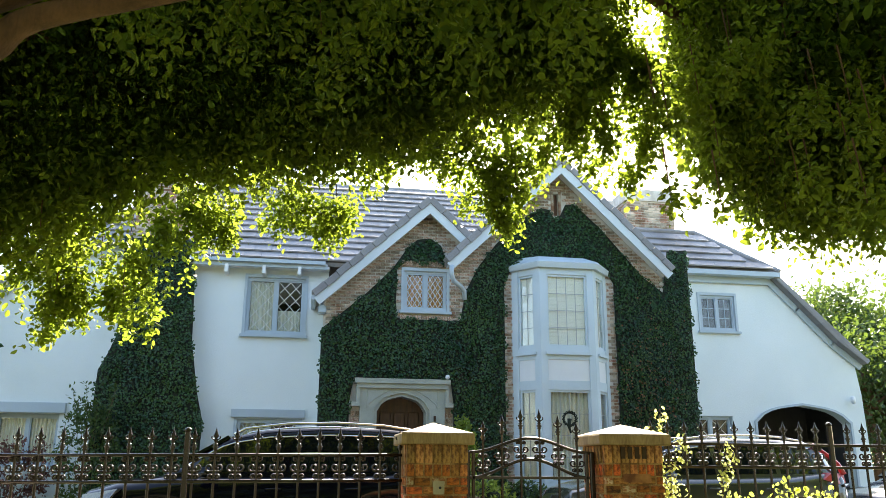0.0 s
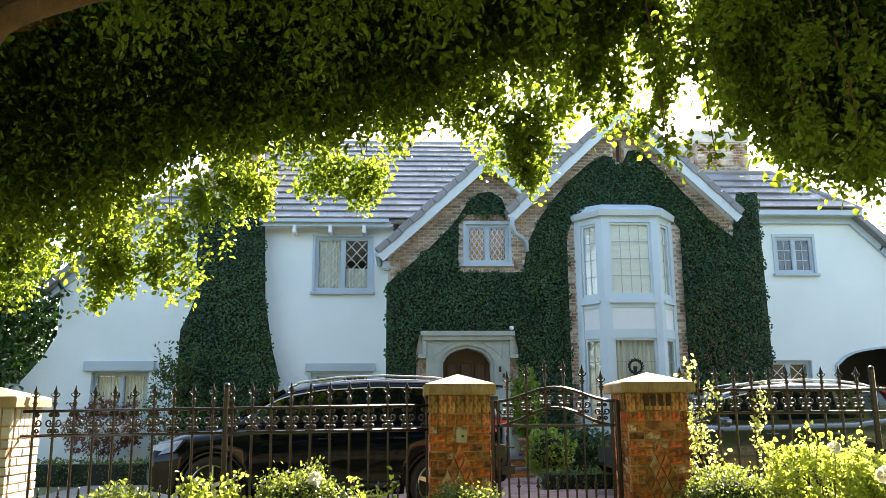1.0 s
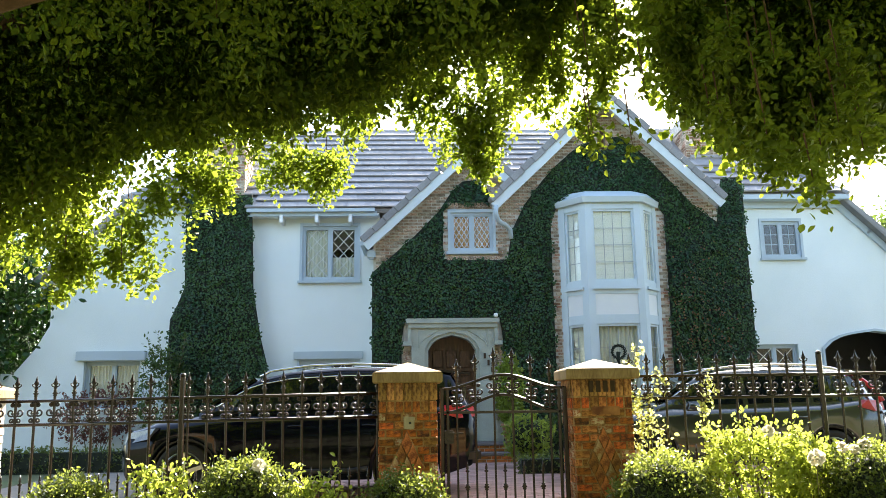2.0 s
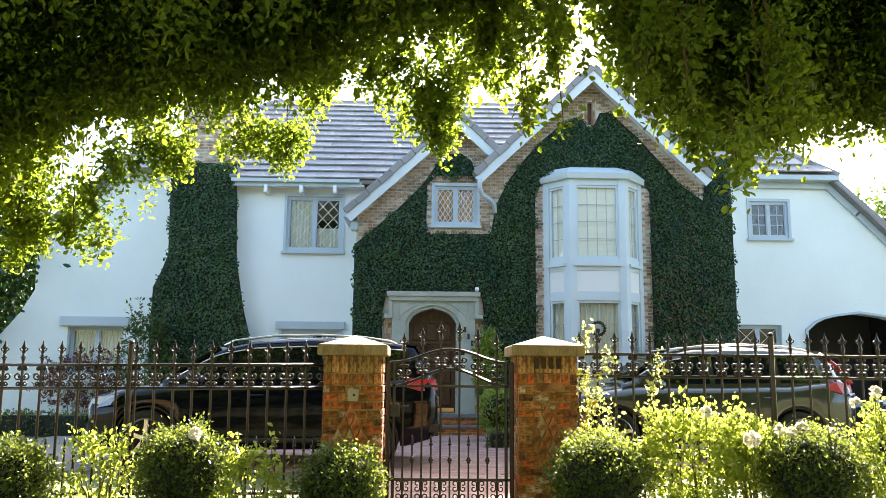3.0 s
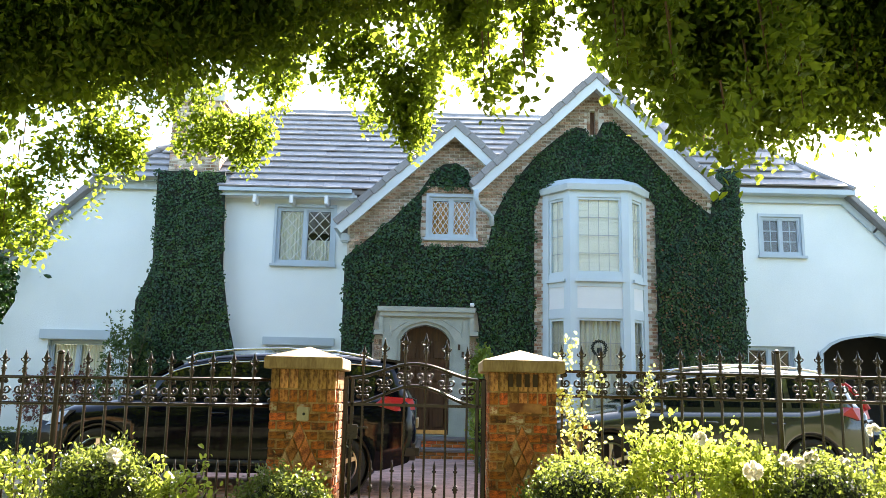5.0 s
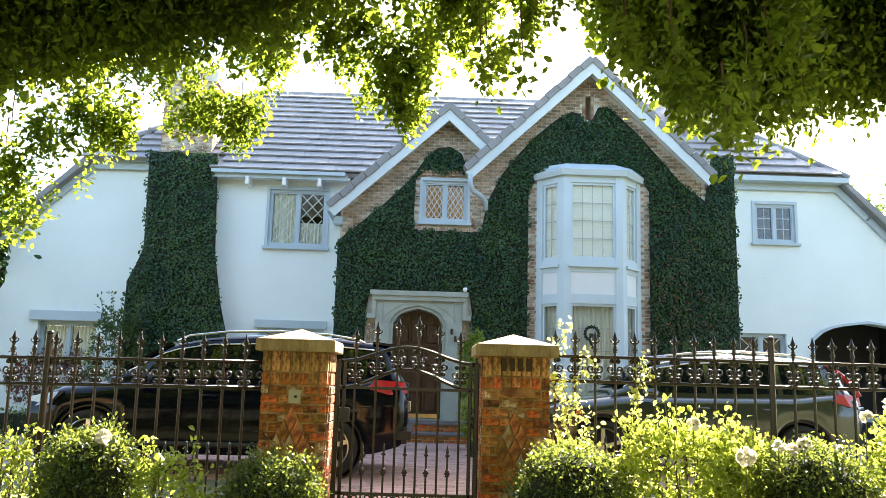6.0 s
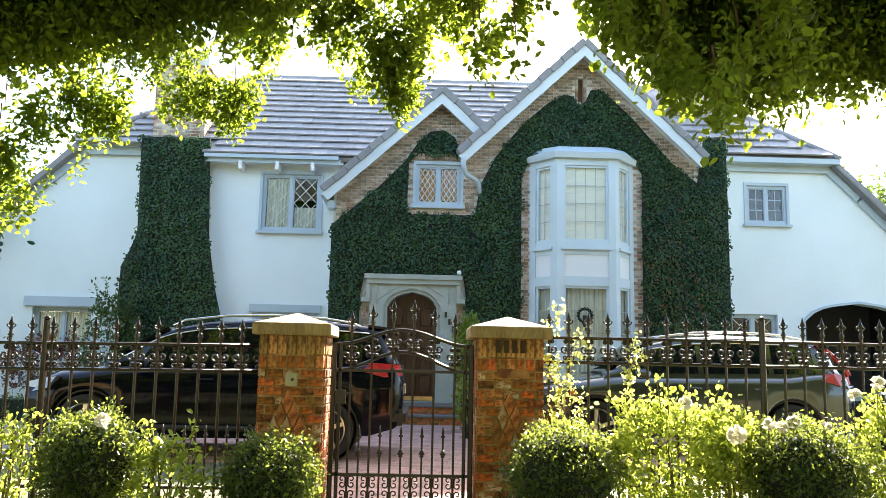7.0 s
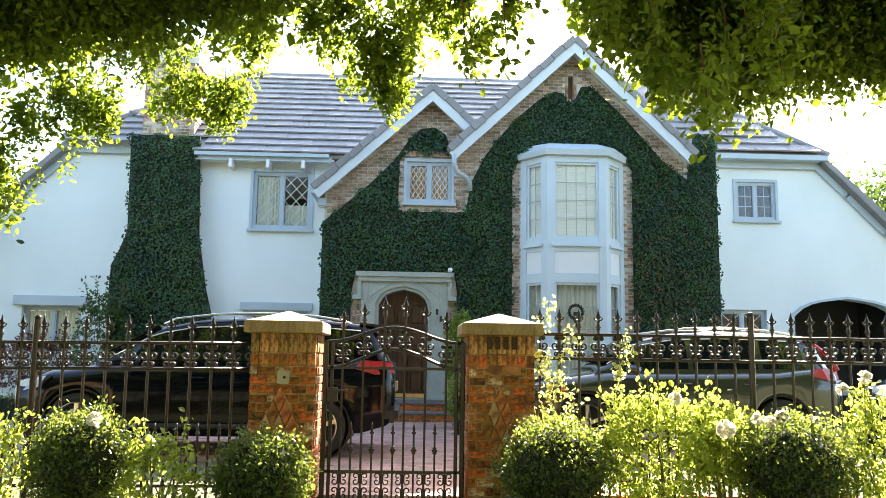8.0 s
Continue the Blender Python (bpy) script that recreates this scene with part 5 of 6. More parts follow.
        if tall_lamp:
            t = tube(bmesh.new(), [FRONT @ Vector(p) for p in ((4.20, s * 0.60, 1.60), (4.36, s * 0.68, 1.46), (4.50, s * 0.76, 1.30), (4.56, s * 0.80, 1.14))], 0.028, 7, 0.045)
            part("pillar_lamp", t, M_TAIL, car, "red lamp strip up the rear pillar", True)
            part("reverse_lamp", plank(*[FRONT @ Vector(p) for p in ((4.46, s * 0.885, 1.0), (4.60, s * 0.80, 1.0), (4.60, s * 0.80, 0.96), (4.48, s * 0.885, 0.96))], 0.03), M_HEAD, car, "clear reverse lamp")
        t = bmesh.new()
        hl = [(0.06, 0.72, 0.72), (0.10, 0.72, 0.86), (0.52, 0.93, 0.93), (0.42, 0.925, 0.79)]
        a = [t.verts.new(FRONT @ Vector((x, s * (y + 0.02), z))) for x, y, z in hl]
        b = [t.verts.new(FRONT @ Vector((x + 0.05, s * (y - 0.12), z))) for x, y, z in hl]
        t.faces.new(a), t.faces.new(b[::-1])
        for q in range(4):
            t.faces.new((a[q], a[(q + 1) % 4], b[(q + 1) % 4], b[q]))
        part("headlamp", t, M_HEAD, car, "clear headlamp")
        if marker:
            part("side_marker", box(bmesh.new(), 0.46, s * 0.90, 0.80, 0.60, s * 0.945, 0.86, FRONT), M_AMBER, car, "amber side marker")
        for ax in AXLES:
            c = FRONT @ Vector((ax, s * 0.84, R))
            rot = Matrix.Translation(c) @ Matrix.Rotation(-s * math.pi / 2, 4, "X")
            wheel = part("wheel", mesh_of(lathe(bmesh.new(), [(0.20, -0.11), (0.33, -0.11), (0.36, -0.08), (R * 1.0, -0.04), (R * 1.0, 0.05), (0.35, 0.09), (0.27, 0.10), (0.255, 0.06), (0.10, 0.04)], 36), "wheel", True), M_TYRE, car, "black tyre", at=rot)
            rim = bmesh.new()
            lathe(rim, [(0.25, 0.05), (0.262, 0.095), (0.25, 0.10), (0.238, 0.07)], 32, ring=True)
            lathe(rim, [(0.06, 0.05), (0.06, 0.10), (0.02, 0.11)], 12)
            for q in range(5):
                box(rim, 0.04, -0.025, 0.062, 0.245, 0.025, 0.092, Matrix.Rotation(q * 2 * math.pi / 5 + 0.3, 4, "Z"))
            part("rim", rim, M_ALLOY, wheel, "silver five-spoke rim", at=rot)
            liner = bmesh.new()
            lathe(liner, [(0.05, -0.3), (0.41, -0.3), (0.42, 0.04), (0.40, 0.04), (0.38, -0.28)], 28)
            part("arch_liner", liner, M_PLASTIC, car, at=rot)
    g = bmesh.new()
    wsh = [(1.16, 0.70, 1.20), (1.70, 0.58, 1.53)]
    v = [g.verts.new(FRONT @ Vector((x - 0.02, s * y, z + 0.035))) for (x, y, z), s in ((wsh[0], -1), (wsh[0], 1), (wsh[1], 1), (wsh[1], -1))]
    g.faces.new(v)
    got = bmesh.ops.extrude_face_region(g, geom=g.faces[:])
    bmesh.ops.translate(g, vec=(0.03, 0, -0.03), verts=[q for q in got["geom"] if isinstance(q, bmesh.types.BMVert)])
    part("windscreen", g, M_CARGLASS, car, "dark windscreen")
    part("rear_window", box(bmesh.new(), 4.30, -0.55, 1.20, 4.49, 0.55, 1.46, FRONT), M_CARGLASS, car, "dark rear glass")
    part("spoiler", plank(*[FRONT @ Vector(p) for p in ((4.15, -0.58, 1.645), (4.56, -0.56, 1.60), (4.56, 0.56, 1.60), (4.15, 0.58, 1.645))], 0.03), paint, car)
    part("rear_bumper", soft_box(*(FRONT @ Vector((4.40, -0.86, 0.42))), *(FRONT @ Vector((4.66, 0.86, 0.62))), 0.05), M_PLASTIC, car)
    part("number_plate", boxes((*(FRONT @ Vector((4.60, -0.26, 0.78))), *(FRONT @ Vector((4.625, 0.26, 0.90))))), M_PLATE, car, "plain pale number plate")
    part("grille", soft_box(*(FRONT @ Vector((-0.02, -0.5, 0.46))), *(FRONT @ Vector((0.05, 0.5, 0.74))), 0.02), M_PLASTIC, car)
    return car


suv("black_suv", (-0.33, 11.15, 0.2), 4.66, 1.68, M_BLACKCAR, "glossy black sport utility car parked on the brick drive", M_CHROME, M_CHROME, marker=False)
suv("grey_suv", (6.03, 12.45, 0.2), 4.5, 1.66, M_GREYCAR, "grey-green sport utility car with sunlit roof parked on the drive", M_CHROME, M_CHROME, tall_lamp=True)
suv("blue_car", (11.2, 12.6, 0.2), 4.5, 1.5, M_BLUECAR, "dark blue car parked behind the grey one", M_CHROME, M_PLASTIC)


# ---- plants ----
def ball_points(n, c, r, shell=0.5, floor=None):
    v = unit(rng.normal(size=(n, 3)))
    v *= rng.uniform(shell, 1.0, (n, 1)) ** 0.6
    bump = 1 + 0.22 * np.array([noise.noise(Vector(q) * 2.4 + Vector(c)) for q in v]).reshape(-1, 1)
    p = np.array(c) + v * np.array(r) * bump
    return p[p[:, 2] > floor] if floor is not None else p


def shrub(name, c, r, n, size, material, label, category="shrub", slim=0.5, each=6, core=True, base=0.12, droop=-0.3, sprays=0, kind=""):
    """A shrub: stems from the ground, a core painted dark as inner shade, and leaves in small clumps with a ragged
    outline.
    """
    s = thing(name, (c[0], c[1], base), label, category, kind=kind)
    bm = bmesh.new()
    rand = random.Random(int(c[0] * 50 + c[1] * 7))
    tips = []
    for k in range(9):
        a, q = rand.uniform(0, 6.28), rand.uniform(0.25, 0.8)
        tip = Vector((c[0] + r[0] * q * math.cos(a), c[1] + r[1] * q * math.sin(a), c[2] + r[2] * rand.uniform(-0.2, 0.75)))
        foot = Vector((c[0] + 0.1 * r[0] * math.cos(a), c[1] + 0.1 * r[1] * math.sin(a), base - 0.05))
        mid = (foot + tip) / 2 + Vector((rand.uniform(-0.05, 0.05), rand.uniform(-0.05, 0.05), 0.05))
        tube(bm, [foot, mid, tip], 0.012, 5, 0.004)
    pts = ball_points(n // each, c, r, 0.55, base)
    for k in range(sprays):
        a = rand.uniform(0, 6.28)
        tip = Vector((c[0] + r[0] * 0.75 * math.cos(a), c[1] + r[1] * 0.6 * math.sin(a), c[2] + r[2] * rand.uniform(0.9, 1.35)))
        foot = Vector((c[0] + r[0] * 0.4 * math.cos(a), c[1], c[2] + r[2] * 0.3))
        tube(bm, [foot, (foot + tip) / 2 + Vector((0.02, 0, 0.04)), tip], 0.006, 4, 0.003)
        line = np.array([foot.lerp(tip, t) for t in np.linspace(0.3, 1, 7)])
        pts = np.concatenate([pts, line])
    part("stem", bm, M_STEM, s)
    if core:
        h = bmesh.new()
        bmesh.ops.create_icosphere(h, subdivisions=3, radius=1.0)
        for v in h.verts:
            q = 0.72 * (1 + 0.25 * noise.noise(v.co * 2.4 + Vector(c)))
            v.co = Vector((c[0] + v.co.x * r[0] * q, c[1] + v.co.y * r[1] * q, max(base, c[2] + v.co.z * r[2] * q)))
        part("heart", h, M_DEEPGREEN, s, "dark core, painted as the shade between the leaves", True)
    part("leaves", clump_leaves("leaves", pts, each, (0.035, 0.035, 0.035) if size < 0.1 else (0.12, 0.12, 0.12), size, droop, slim), material, s)
    return s


def rose(at, r=0.05):
    """A white rose of cupped petals on a short stalk."""
    f = thing("rose_bloom", at, "open white rose bloom among the leaves", "flower", "white roses")
    n = 26
    v = unit(rng.normal(size=(n, 3)) + np.array([0, -0.3, 0.4]))
    at_ = np.array(at) + v * r * 0.25
    me = leaf_mesh("petals", at_, v + rng.normal(size=(n, 3)) * 0.4, np.cross(v, rng.normal(size=(n, 3))), np.full(n, r * 0.95), np.full(n, r * 1.05))
    part("petals", me, M_PETAL, f)
    part("stalk", tube(bmesh.new(), [at, (at[0] + 0.01, at[1] + 0.03, at[2] - 0.12), (at[0] + 0.015, at[1] + 0.05, at[2] - 0.3)], 0.004, 4), M_STEM, f)


# clipped shrubs and roses along the fence
for c, r in (((-1.62, 6.5, 0.50), (0.36, 0.34, 0.36)), ((-0.20, 6.55, 0.60), (0.40, 0.34, 0.40)), ((1.12, 6.55, 0.50), (0.36, 0.32, 0.33)), ((3.30, 6.5, 0.58), (0.44, 0.36, 0.40)), ((5.12, 6.5, 0.62), (0.46, 0.38, 0.42)), ((-2.4, 6.5, 0.4), (0.35, 0.3, 0.3)), ((6.9, 6.6, 0.6), (0.5, 0.4, 0.4))):
    shrub("clipped_shrub", c, r, 7600, 0.034, M_BOX_LEAF, "rounded clipped shrub with small glossy dark leaves", "shrub", 0.5)
for c, r, sp, leaves in (((4.15, 6.65, 0.72), (0.55, 0.35, 0.42), 9, 2300), ((5.95, 6.6, 0.72), (0.45, 0.35, 0.48), 7, 1900), ((-0.95, 6.7, 0.58), (0.34, 0.3, 0.30), 5, 480), ((0.42, 6.4, 0.45), (0.28, 0.24, 0.34), 5, 560), ((4.75, 6.85, 0.75), (0.4, 0.25, 0.32), 4, 1500)):
    shrub("rose_bush", c, r, int(leaves * 1.35), 0.047, M_ROSE_LEAF, "sunlit yellow-green rose bush with loose arching shoots", "rose bush", 0.62, 5, False, sprays=sp)
for *at, r in ((4.19, 6.4, 1.13, 0.05), (4.53, 6.3, 0.92, 0.065), (4.81, 6.4, 0.99, 0.045), (5.0, 6.4, 1.01, 0.05), (5.47, 6.4, 1.22, 0.045), (5.65, 6.4, 1.31, 0.05), (5.24, 6.4, 0.98, 0.04), (4.9, 6.38, 0.97, 0.045), (-0.06, 6.35, 0.92, 0.055)):
    rose(at, r)

# vine on the fence
vine = thing("climbing_vine", (3.5, 7.62, 0.18), "pale sunlit vine climbing the iron fence beside the pillar", "vine")
bm, pts = bmesh.new(), []
for x, top, lean in ((3.36, 1.92, 0.10), (3.60, 1.68, 0.06), (3.45, 1.45, -0.03), (4.12, 1.62, 0.04)):
    line = [(x + lean * math.sin(k * 0.9) + 0.02 * math.sin(k * 2.3), 7.60, 0.2 + (top - 0.2) * k / 16) for k in range(17)]
    tube(bm, line, 0.006, 5, 0.003)
    pts += line[4:]
part("stem", bm, M_STEM, vine)
part("leaves", clump_leaves("leaves", np.array(pts), 14, (0.04, 0.03, 0.04), 0.046, 0.2, 0.7), M_PALE_LEAF, vine)

# planting by the house
shrub("potted_topiary", (3.18, 16.6, 1.6), (0.30, 0.30, 0.75), 1800, 0.09, M_ROSE_LEAF, "leafy green potted shrub beside the front door", "potted plant", 0.5, 5, False, base=0.6)
pot = thing("plant_pot", (3.18, 16.6, 0.555), "terracotta pot on the entrance step", "pot")
part("pot", lathe(bmesh.new(), [(0.13, 0.555), (0.20, 0.90), (0.22, 0.90), (0.22, 0.95), (0.19, 0.95), (0.18, 0.9)], 16, (3.18, 16.6, 0.0)), M_TERRA, pot, smooth=True)
shrub("garden_shrub", (4.2, 15.8, 0.65), (0.7, 0.4, 0.5), 2400, 0.09, M_TREE_LEAF, "blue-green garden shrub below the bay window", "shrub", 0.4, 5)
shrub("garden_shrub", (3.25, 14.6, 0.75), (0.45, 0.35, 0.45), 1500, 0.08, M_ROSE_LEAF, "small leafy green shrub beside the drive", "shrub", 0.5, 5)
shrub("red_shrub", (-6.0, 18.1, 1.15), (1.0, 0.35, 0.55), 1700, 0.08, M_RED_LEAF, "dusky red-leaved shrub under the wing window", "shrub", 0.5, 5, False, sprays=9)
shrub("garden_shrub", (-4.35, 17.6, 1.55), (0.6, 0.45, 1.15), 2200, 0.09, M_TREE_LEAF, "tall wispy green shrub against the ivy", "shrub", 0.4, 5, False, sprays=8)
shrub("garden_shrub", (7.6, 16.9, 1.5), (0.9, 0.4, 0.6), 1500, 0.08, M_TREE_LEAF, "wispy green shrub at the foot of the gable", "shrub", 0.4, 5, False, sprays=8)
hedge = thing("low_hedge", (-5.5, 15.5, 0.2), "low clipped green hedge edging the lawn", "hedge")
hp = np.stack([rng.uniform(-8.5, -2.8, 1500), rng.uniform(15.3, 15.7, 1500), rng.uniform(0.2, 0.62, 1500)], 1)
# box inside the hedge, coloured as the shade between its leaves
part("heart", boxes((-8.5, 15.33, 0.18, -2.8, 15.67, 0.56)), M_DEEPGREEN, hedge)
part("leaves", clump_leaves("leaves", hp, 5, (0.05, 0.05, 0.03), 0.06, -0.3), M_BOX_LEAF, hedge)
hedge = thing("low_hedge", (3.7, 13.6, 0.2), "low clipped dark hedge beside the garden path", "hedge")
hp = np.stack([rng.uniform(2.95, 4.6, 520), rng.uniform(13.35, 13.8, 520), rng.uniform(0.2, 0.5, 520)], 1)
# same dark filling, shade put into its colour
part("heart", boxes((2.97, 13.38, 0.18, 4.58, 13.77, 0.44)), M_DEEPGREEN, hedge)
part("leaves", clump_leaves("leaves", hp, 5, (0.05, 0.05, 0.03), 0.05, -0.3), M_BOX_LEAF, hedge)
# wreath in the bay
wr = thing("wreath", (5.58, 16.86, 2.3), "dark decorative wreath hung on the bay window", "wreath")
bm = bmesh.new()
for k in range(16):
    a = k * math.pi / 8
    tube(bm, [(5.58 + 0.12 * math.cos(a), 16.86, 2.42 + 0.12 * math.sin(a)), (5.58 + 0.17 * math.cos(a + 0.5), 16.83, 2.42 + 0.17 * math.sin(a + 0.5)), (5.58 + 0.13 * math.cos(a + 0.9), 16.84, 2.42 + 0.13 * math.sin(a + 0.9))], 0.022, 5, 0.008)
tube(bm, [(5.58, 16.86, 2.42), (5.56, 16.85, 2.25), (5.6, 16.85, 2.12)], 0.05, 5, 0.02)
part("garland", bm, M_DEEPGREEN, wr, smooth=True)


# ---- trees ----
def tree(name, at, height, crown_r, label, leaf, clumps=420, each=26, size=0.16, spread=0.28, lift=0.45, seed=1):
    t = thing(name, at, label, "tree")
    rand = random.Random(seed)
    bm = bmesh.new()
    x, y, z = at
    tube(bm, [(x, y, z - 0.1), (x + 0.1, y, z + height * 0.25), (x - 0.05, y + 0.1, z + height * 0.55), (x, y, z + height * 0.85)], height * 0.03, 9, height * 0.008)
    centres = []
    for k in range(14):
        a, q = rand.uniform(0, 6.28), rand.uniform(0.4, 0.9)
        tip = Vector((x + crown_r * q * math.cos(a), y + crown_r * q * math.sin(a), z + height * rand.uniform(lift, 0.98)))
        foot = Vector((x, y, z + height * rand.uniform(0.25, 0.6)))
        mid = (foot + tip) / 2 + Vector((0, 0, 0.06 * height))
        tube(bm, [foot, mid, tip], height * 0.012, 6, height * 0.003)
        for q in range(clumps // 14):
            centres.append(tip + Vector((rand.gauss(0, 1), rand.gauss(0, 1), rand.gauss(0, 0.8))) * crown_r * 0.27)
    part("trunk", bm, M_BARK, t, "grey-brown trunk and limbs", True)
    part("crown", clump_leaves("crown", np.array(centres), each, (spread, spread, spread * 0.8), size, 0.2, 0.55), leaf, t)
    return t


tree("garden_tree", (17.8, 23.5, 0.2), 6.6, 2.8, "leafy green tree standing behind the garage wing", M_TREE_LEAF, 800, 36, 0.16, 0.30, 0.15, 2)
tree("garden_tree", (20.9, 27.0, 0.2), 7.4, 2.8, "sunlit green tree beyond the garage wing", M_TREE_LEAF, 760, 34, 0.17, 0.30, 0.3, 5)
# left-hand trees take the dark ivy leaf, painting the shade they stand in
tree("garden_tree", (-10.3, 19.5, 0.2), 5.6, 2.3, "leafy tree beside the wing, shade put into its dark leaf colour", M_IVY, 520, 34, 0.17, 0.3, 0.1, 3)
tree("garden_tree", (-13.5, 25, 0.2), 7.0, 3.0, "leafy tree in the distance, shade put into its dark leaf colour", M_IVY, 420, 30, 0.2, 0.35, 0.15, 8)

# the street tree whose boughs hang over the fence
street = thing("street_tree", (-3.3, 2.6, 0.0), "large ficus street tree with hanging sunlit boughs", "tree")
bm = bmesh.new()
tube(bm, [(-3.3, 2.6, -0.1), (-3.25, 2.65, 0.9), (-3.1, 2.75, 1.9), (-2.75, 3.0, 2.6)], 0.34, 14, 0.24)
part("trunk", bm, M_BARK, street, "smooth grey-brown trunk", True)
BOUGHS = [
    ((-2.8, 2.95, 2.5), (-2.1, 3.5, 3.2), (-1.52, 3.7, 3.64), (-0.89, 3.72, 3.94), (0.3, 4.2, 4.8), (2.0, 5.2, 5.8), 0.15, 0.05),
    ((-2.3, 3.3, 2.95), (-1.65, 3.7, 3.25), (-1.4, 3.72, 3.48), (-0.71, 3.78, 3.76), (0.1, 4.3, 4.4), (0.9, 5.5, 5.4), 0.085, 0.03),
    ((-2.9, 2.9, 2.4), (-2.9, 4.2, 3.6), (-2.6, 5.8, 4.5), (-2.0, 7.0, 5.2), (-1.4, 7.8, 5.6), (-0.8, 8.2, 5.9), 0.12, 0.03),
    ((1.0, 4.7, 5.2), (2.2, 5.6, 5.6), (3.4, 6.4, 5.6), (4.6, 6.8, 5.5), (5.4, 7.0, 5.6), (6.2, 7.4, 5.8), 0.07, 0.03),
    ((2.0, 5.2, 5.8), (3.4, 5.6, 6.1), (4.4, 6.2, 5.6), (4.9, 6.6, 5.0), (5.4, 6.8, 4.6), (6.2, 6.9, 4.4), 0.045, 0.012),
]


def flowing(pts, each=5):
    """Points on a smooth line through the given ones."""
    p = [Vector(q) for q in pts]
    p = [p[0] * 2 - p[1]] + p + [p[-1] * 2 - p[-2]]
    out = []
    for a, b, c, d in zip(p, p[1:], p[2:], p[3:]):
        for k in range(each):
            t = k / each
            out.append(0.5 * (2 * b + (c - a) * t + (2 * a - 5 * b + 4 * c - d) * t * t + (3 * b - a - 3 * c + d) * t ** 3))
    return out + [p[-2]]


for *line, ra, rb in BOUGHS:
    part("limb", tube(bmesh.new(), flowing(line), ra, 12, rb), M_BARK, street, smooth=True)

# lower edges of the boughs: height over the place along the street, and how far out over the fence each one hangs
FRINGE = [(-4.5, 2.5), (-2.86, 2.5), (-2.44, 2.42), (-2.15, 2.6), (-1.9, 2.03), (-1.57, 2.2), (-1.5, 2.75), (-1.3, 2.95), (-1.2, 3.5), (-0.6, 3.46), (-0.07, 3.44), (0.35, 3.85), (0.53, 4.2), (0.9, 4.4), (1.18, 4.1), (1.5, 3.9), (1.75, 3.85), (2.0, 3.55), (2.14, 4.1), (2.3, 4.2), (2.45, 3.42), (2.62, 3.5), (2.8, 3.75), (3.05, 3.9)]
FRINGE_Y = [(-4.5, 8.2), (-2.0, 7.7), (-1.55, 7.7), (-1.2, 8.3), (-0.1, 8.6), (0.4, 8.6), (0.6, 8.1), (0.9, 7.7), (1.8, 7.7), (2.05, 7.9), (2.3, 6.8), (2.6, 6.4), (3.1, 6.4)]
SHADE = [(-6.0, 2.9), (-2.5, 2.95), (-2.2, 3.02), (-1.9, 3.15), (-1.6, 3.45), (-1.3, 3.58), (-1.0, 3.55), (-0.6, 3.7), (-0.17, 3.72), (0.3, 3.85), (0.5, 3.85), (0.8, 3.98), (1.15, 4.2), (1.5, 4.3), (1.9, 4.35), (2.5, 4.6), (2.8, 5.1)]
SHADE_Y = [(-6.0, 6.9), (-1.5, 6.7), (-0.5, 6.4), (2.8, 6.3)]
BESIDE = [(3.15, 5.0), (3.25, 4.5), (3.42, 4.15), (3.65, 3.95), (3.9, 3.7), (4.15, 3.5), (4.45, 3.35), (4.8, 3.33), (5.3, 3.4), (5.5, 3.52), (6.1, 3.6), (8.0, 3.6), (9.5, 3.7)]
BESIDE_Y = [(2.9, 5.8), (3.5, 6.0), (4.2, 6.5), (9.5, 6.6)]
SPRAY = [(2.55, 3.1), (2.77, 2.86), (2.94, 3.08), (3.2, 3.05), (3.38, 2.84), (3.54, 2.55), (3.7, 2.43), (3.89, 2.66), (4.25, 2.68), (4.52, 2.9)]
SPRAY_Y = [(2.6, 5.1), (3.1, 4.8), (3.3, 4.5), (3.7, 4.3), (4.0, 4.5), (4.5, 4.8)]


def along(rows, x):
    return np.interp(x, [p[0] for p in rows], [p[1] for p in rows])


def hang(edge, out, x0, x1, dy, thick, clumps, power, gaps, lift=0.22):
    """Clump centres above a hanging edge, denser near it by power, broken by gaps."""
    x = rng.uniform(x0, x1, clumps)
    up = rng.uniform(0, 1, clumps) ** power * thick
    z = along(edge, x) + lift + up
    yy = along(out, x) + rng.normal(0, dy, clumps) * (0.7 + 0.25 * up)
    keep = np.array([noise.noise(Vector((a * 1.9, b * 0.9, c * 1.9))) for a, b, c in zip(x, yy, z)]) > gaps
    return np.stack([x, yy, z], 1)[keep]


def block(n, x0, x1, y0, y1, rise_from, thick):
    """Clump centres of the upper crown, above a slope that climbs with y."""
    x, y = rng.uniform(x0, x1, n), rng.uniform(y0, y1, n)
    return np.stack([x, y, rise_from(y) + rng.uniform(0, 1, n) * thick], 1)


far = np.concatenate([hang(FRINGE, FRINGE_Y, -4.5, 0.5, 0.16, 1.0, 700, 1.2, -0.05, 0.2), hang(FRINGE, FRINGE_Y, -2.4, -0.3, 0.3, 0.7, 60, 1.0, -0.1, 0.75), hang(FRINGE, FRINGE_Y, 0.5, 2.25, 0.16, 1.1, 230, 1.2, -0.14, 0.2), hang(FRINGE, FRINGE_Y, 2.2, 3.05, 0.16, 1.4, 210, 1.1, -0.05, 0.2)])
spray = np.concatenate([hang(SPRAY, SPRAY_Y, 2.5, 3.2, 0.14, 1.3, 75, 1.0, -0.15, 0.16), hang(SPRAY, SPRAY_Y, 3.15, 4.5, 0.16, 1.1, 75, 1.0, -0.15, 0.16)])
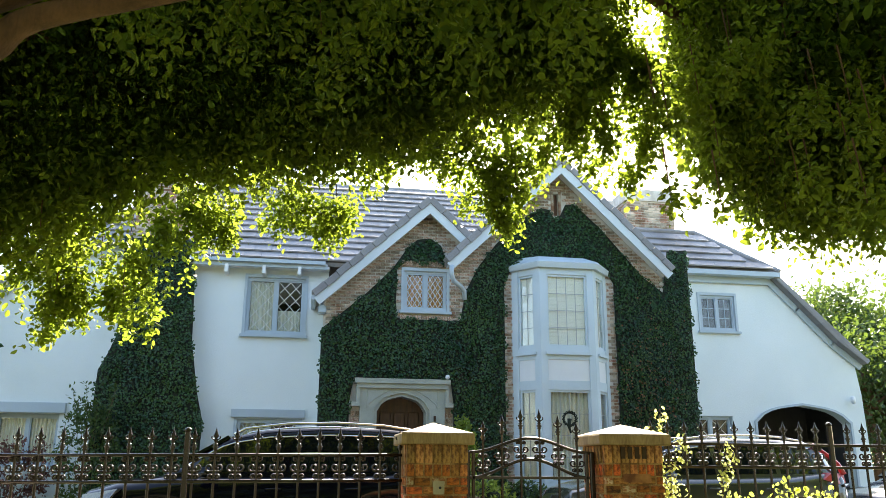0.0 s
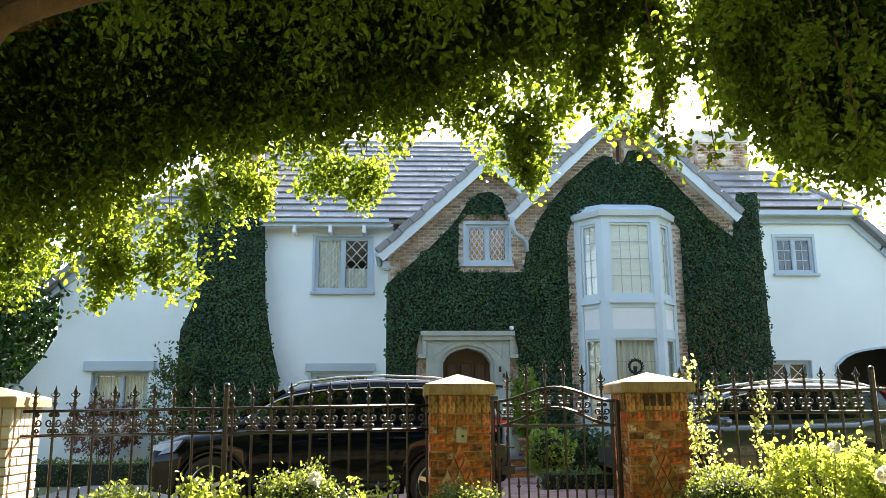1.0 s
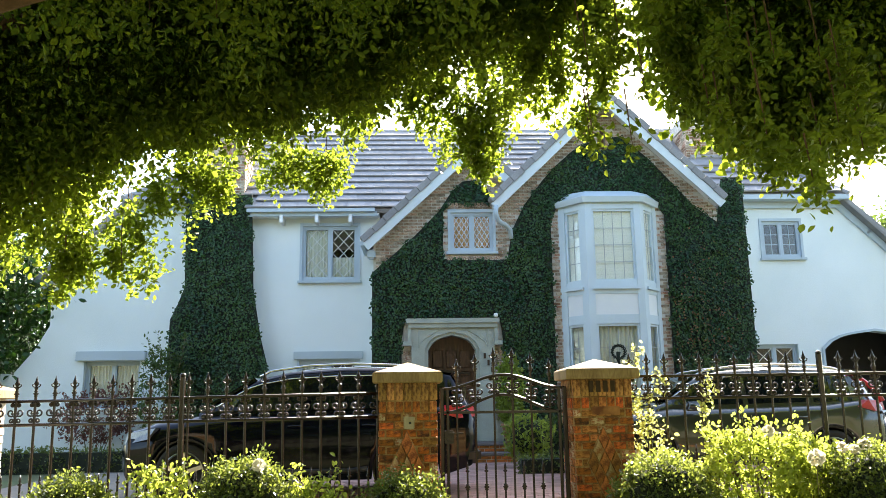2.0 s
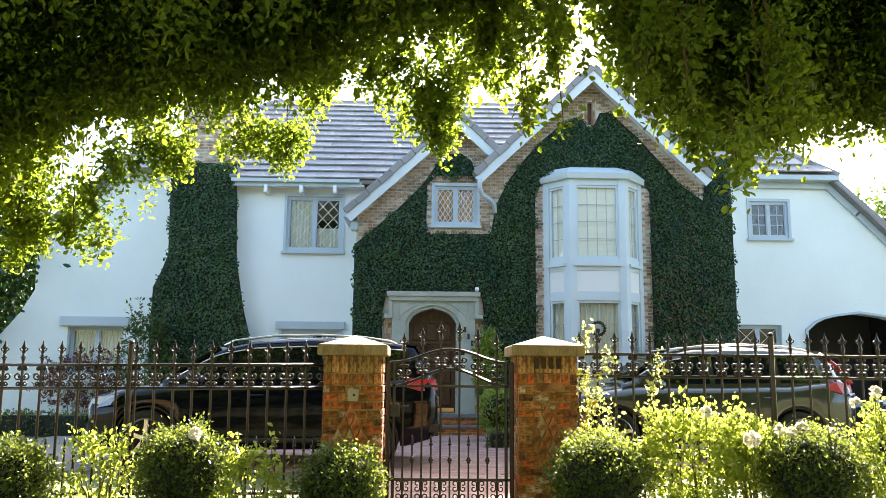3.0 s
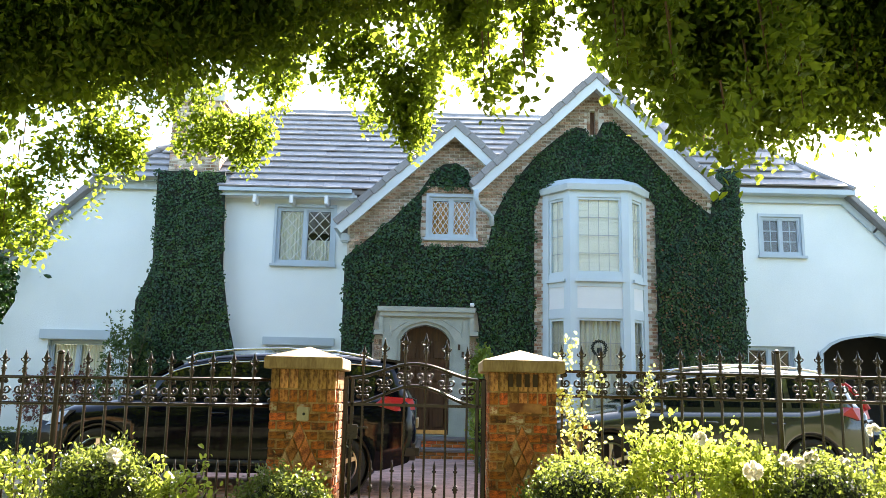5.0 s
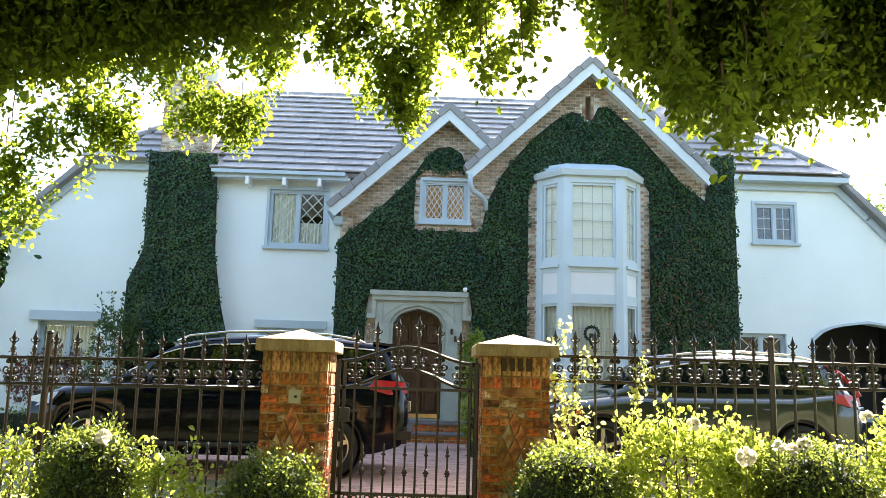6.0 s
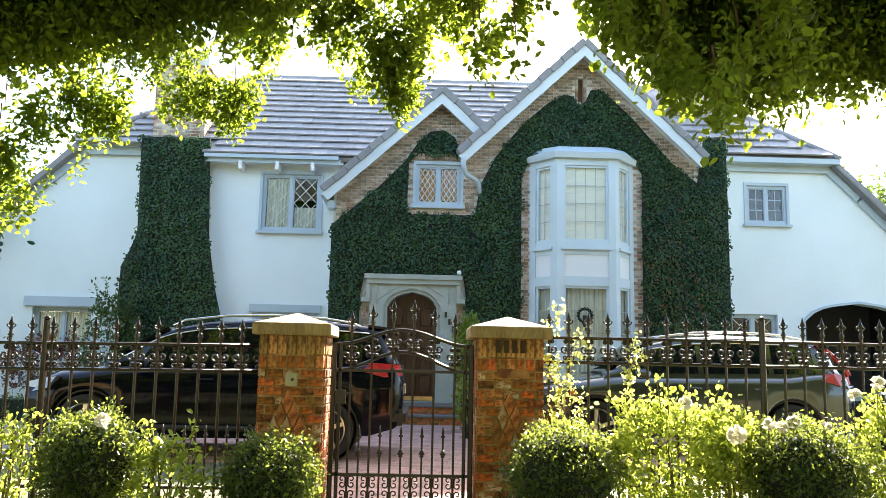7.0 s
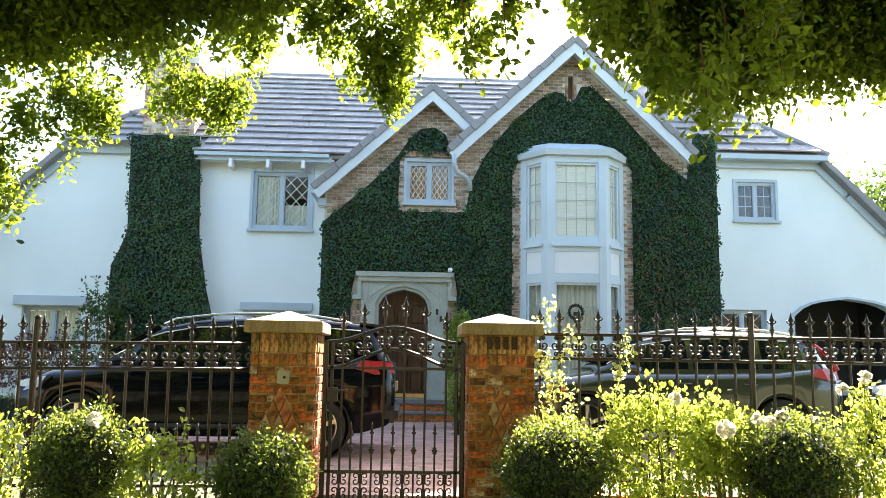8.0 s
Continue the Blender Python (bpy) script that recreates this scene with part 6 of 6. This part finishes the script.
near = np.concatenate([hang(SHADE, SHADE_Y, -6.0, 0.4, 0.28, 2.6, 2300, 1.0, -0.75, 0.14), hang(SHADE, SHADE_Y, 0.3, 2.75, 0.26, 2.0, 760, 1.0, -0.34, 0.16), hang(BESIDE, BESIDE_Y, 3.2, 9.5, 0.30, 2.3, 2200, 1.0, -0.5, 0.2), block(160, -3.0, 1.6, 3.9, 4.7, lambda y: 3.75 + 0 * y, 1.0)])
# filler behind the small leaves, added to block sky and deepen their shade
inner = np.concatenate([hang(SHADE, SHADE_Y, -6.0, 1.0, 0.10, 2.8, 1000, 1.0, -0.9, 0.34) + np.array([0, 0.55, 0.12]), hang(SHADE, SHADE_Y, 1.0, 2.7, 0.10, 1.8, 130, 1.0, -0.3, 0.5) + np.array([0, 0.5, 0.1]), hang(BESIDE, BESIDE_Y, 3.5, 9.5, 0.16, 2.3, 1000, 1.0, -0.45, 0.5) + np.array([0, 0.5, 0.0])])
# upper crown, thickened to keep the sun off the boughs below
front = np.concatenate([block(1150, -6, 2.4, 6, 8.4, lambda y: 5.0 + 0 * y, 2.6), block(1500, 4.5, 10.8, 6, 8.8, lambda y: 5.1 + 0 * y, 2.6)])
# out of view overhead, added to hold skylight off the boughs
over = np.concatenate([block(2300, -11, 9.5, -6, 6, lambda y: np.maximum(4.5, 1.95 + 0.70 * y), 2.4), block(700, 9.5, 15, -4, 8, lambda y: 4.3 + 0 * y, 3.0)])
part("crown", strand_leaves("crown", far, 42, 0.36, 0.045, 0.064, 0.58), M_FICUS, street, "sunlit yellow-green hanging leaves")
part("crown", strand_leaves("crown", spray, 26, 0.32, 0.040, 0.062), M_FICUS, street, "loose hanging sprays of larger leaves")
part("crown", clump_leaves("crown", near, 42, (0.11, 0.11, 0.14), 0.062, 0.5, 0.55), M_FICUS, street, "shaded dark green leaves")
part("crown", clump_leaves("crown", inner, 26, (0.16, 0.08, 0.16), 0.12, 0.4, 0.6), M_FICUS, street, "large filler leaves inside the boughs, added to block light")
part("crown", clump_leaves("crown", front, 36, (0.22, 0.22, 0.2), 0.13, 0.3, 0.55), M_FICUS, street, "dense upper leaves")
part("crown", clump_leaves("crown", over, 34, (0.24, 0.24, 0.2), 0.17, 0.3, 0.55), M_FICUS, street, "unseen leaves over the street, added to shade the boughs")
bm = bmesh.new()
pick = np.concatenate([far[:: 10], spray[:: 4], near[:: 14]])
for x, y, z in pick:
    tube(bm, [(x - 0.03, y + 0.02, z + 0.40), (x - 0.02, y, z + 0.2), (x, y, z - 0.05)], 0.007, 4, 0.003)
tagged(part("twig", bm, M_BARK, street), kind="stuff")

# ---- the brick drive ----
drive = structure("driveway", boxes((-5.2, 10.0, 0.10, 12.6, 16.2, 0.192), (1.15, 7.6, 0.10, 3.0, 10.0, 0.192)), M_SAND, "red-brown brick paved drive with sandy joints", "driveway")
one = mesh_of(soft_box(0, 0, 0, 0.205, 0.098, 0.02, 0.005, 1), "paver")
rest, count = bmesh.new(), 0
rand = random.Random(11)
for j in range(int(8.5 / 0.105)):
    for i in range(int(9.0 / 0.212)):
        x, y = -1.2 + i * 0.212 + (j * 0.083) % 0.212, 7.62 + j * 0.105
        if y < 10.0 and not 1.15 < x < 2.79:
            continue
        z = 0.186 + rand.uniform(0, 0.004)
        if 1.1 < x < 2.9 and 8.4 < y < 13.0 and count < 295:
            part("paver", one, M_PAVER, drive, at=(x, y, z))
            count += 1
        else:
            box(rest, x, y, z, x + 0.205, y + 0.098, z + 0.02)
tagged(part("pavers", rest, M_PAVERS, drive), kind="stuff")

# ---- a small garden lantern in the bed ----
lantern = thing("path_lantern", (0.12, 7.0, 0.12), "small grey metal garden lantern among the shrubs", "lantern")
part("stake", tube(bmesh.new(), [(0.12, 7.0, 0.1), (0.12, 7.0, 0.52)], 0.014, 8), M_DARKLEAD, lantern, smooth=True)
part("glass_box", soft_box(0.07, 6.95, 0.52, 0.17, 7.05, 0.68, 0.006), M_HEAD, lantern, "frosted lantern glass")
part("hood", lathe(bmesh.new(), [(0.09, 0), (0.075, 0.02), (0.02, 0.08), (0.008, 0.12)], 8, (0.12, 7.0, 0.68)), M_DARKLEAD, lantern, "grey lantern hood")
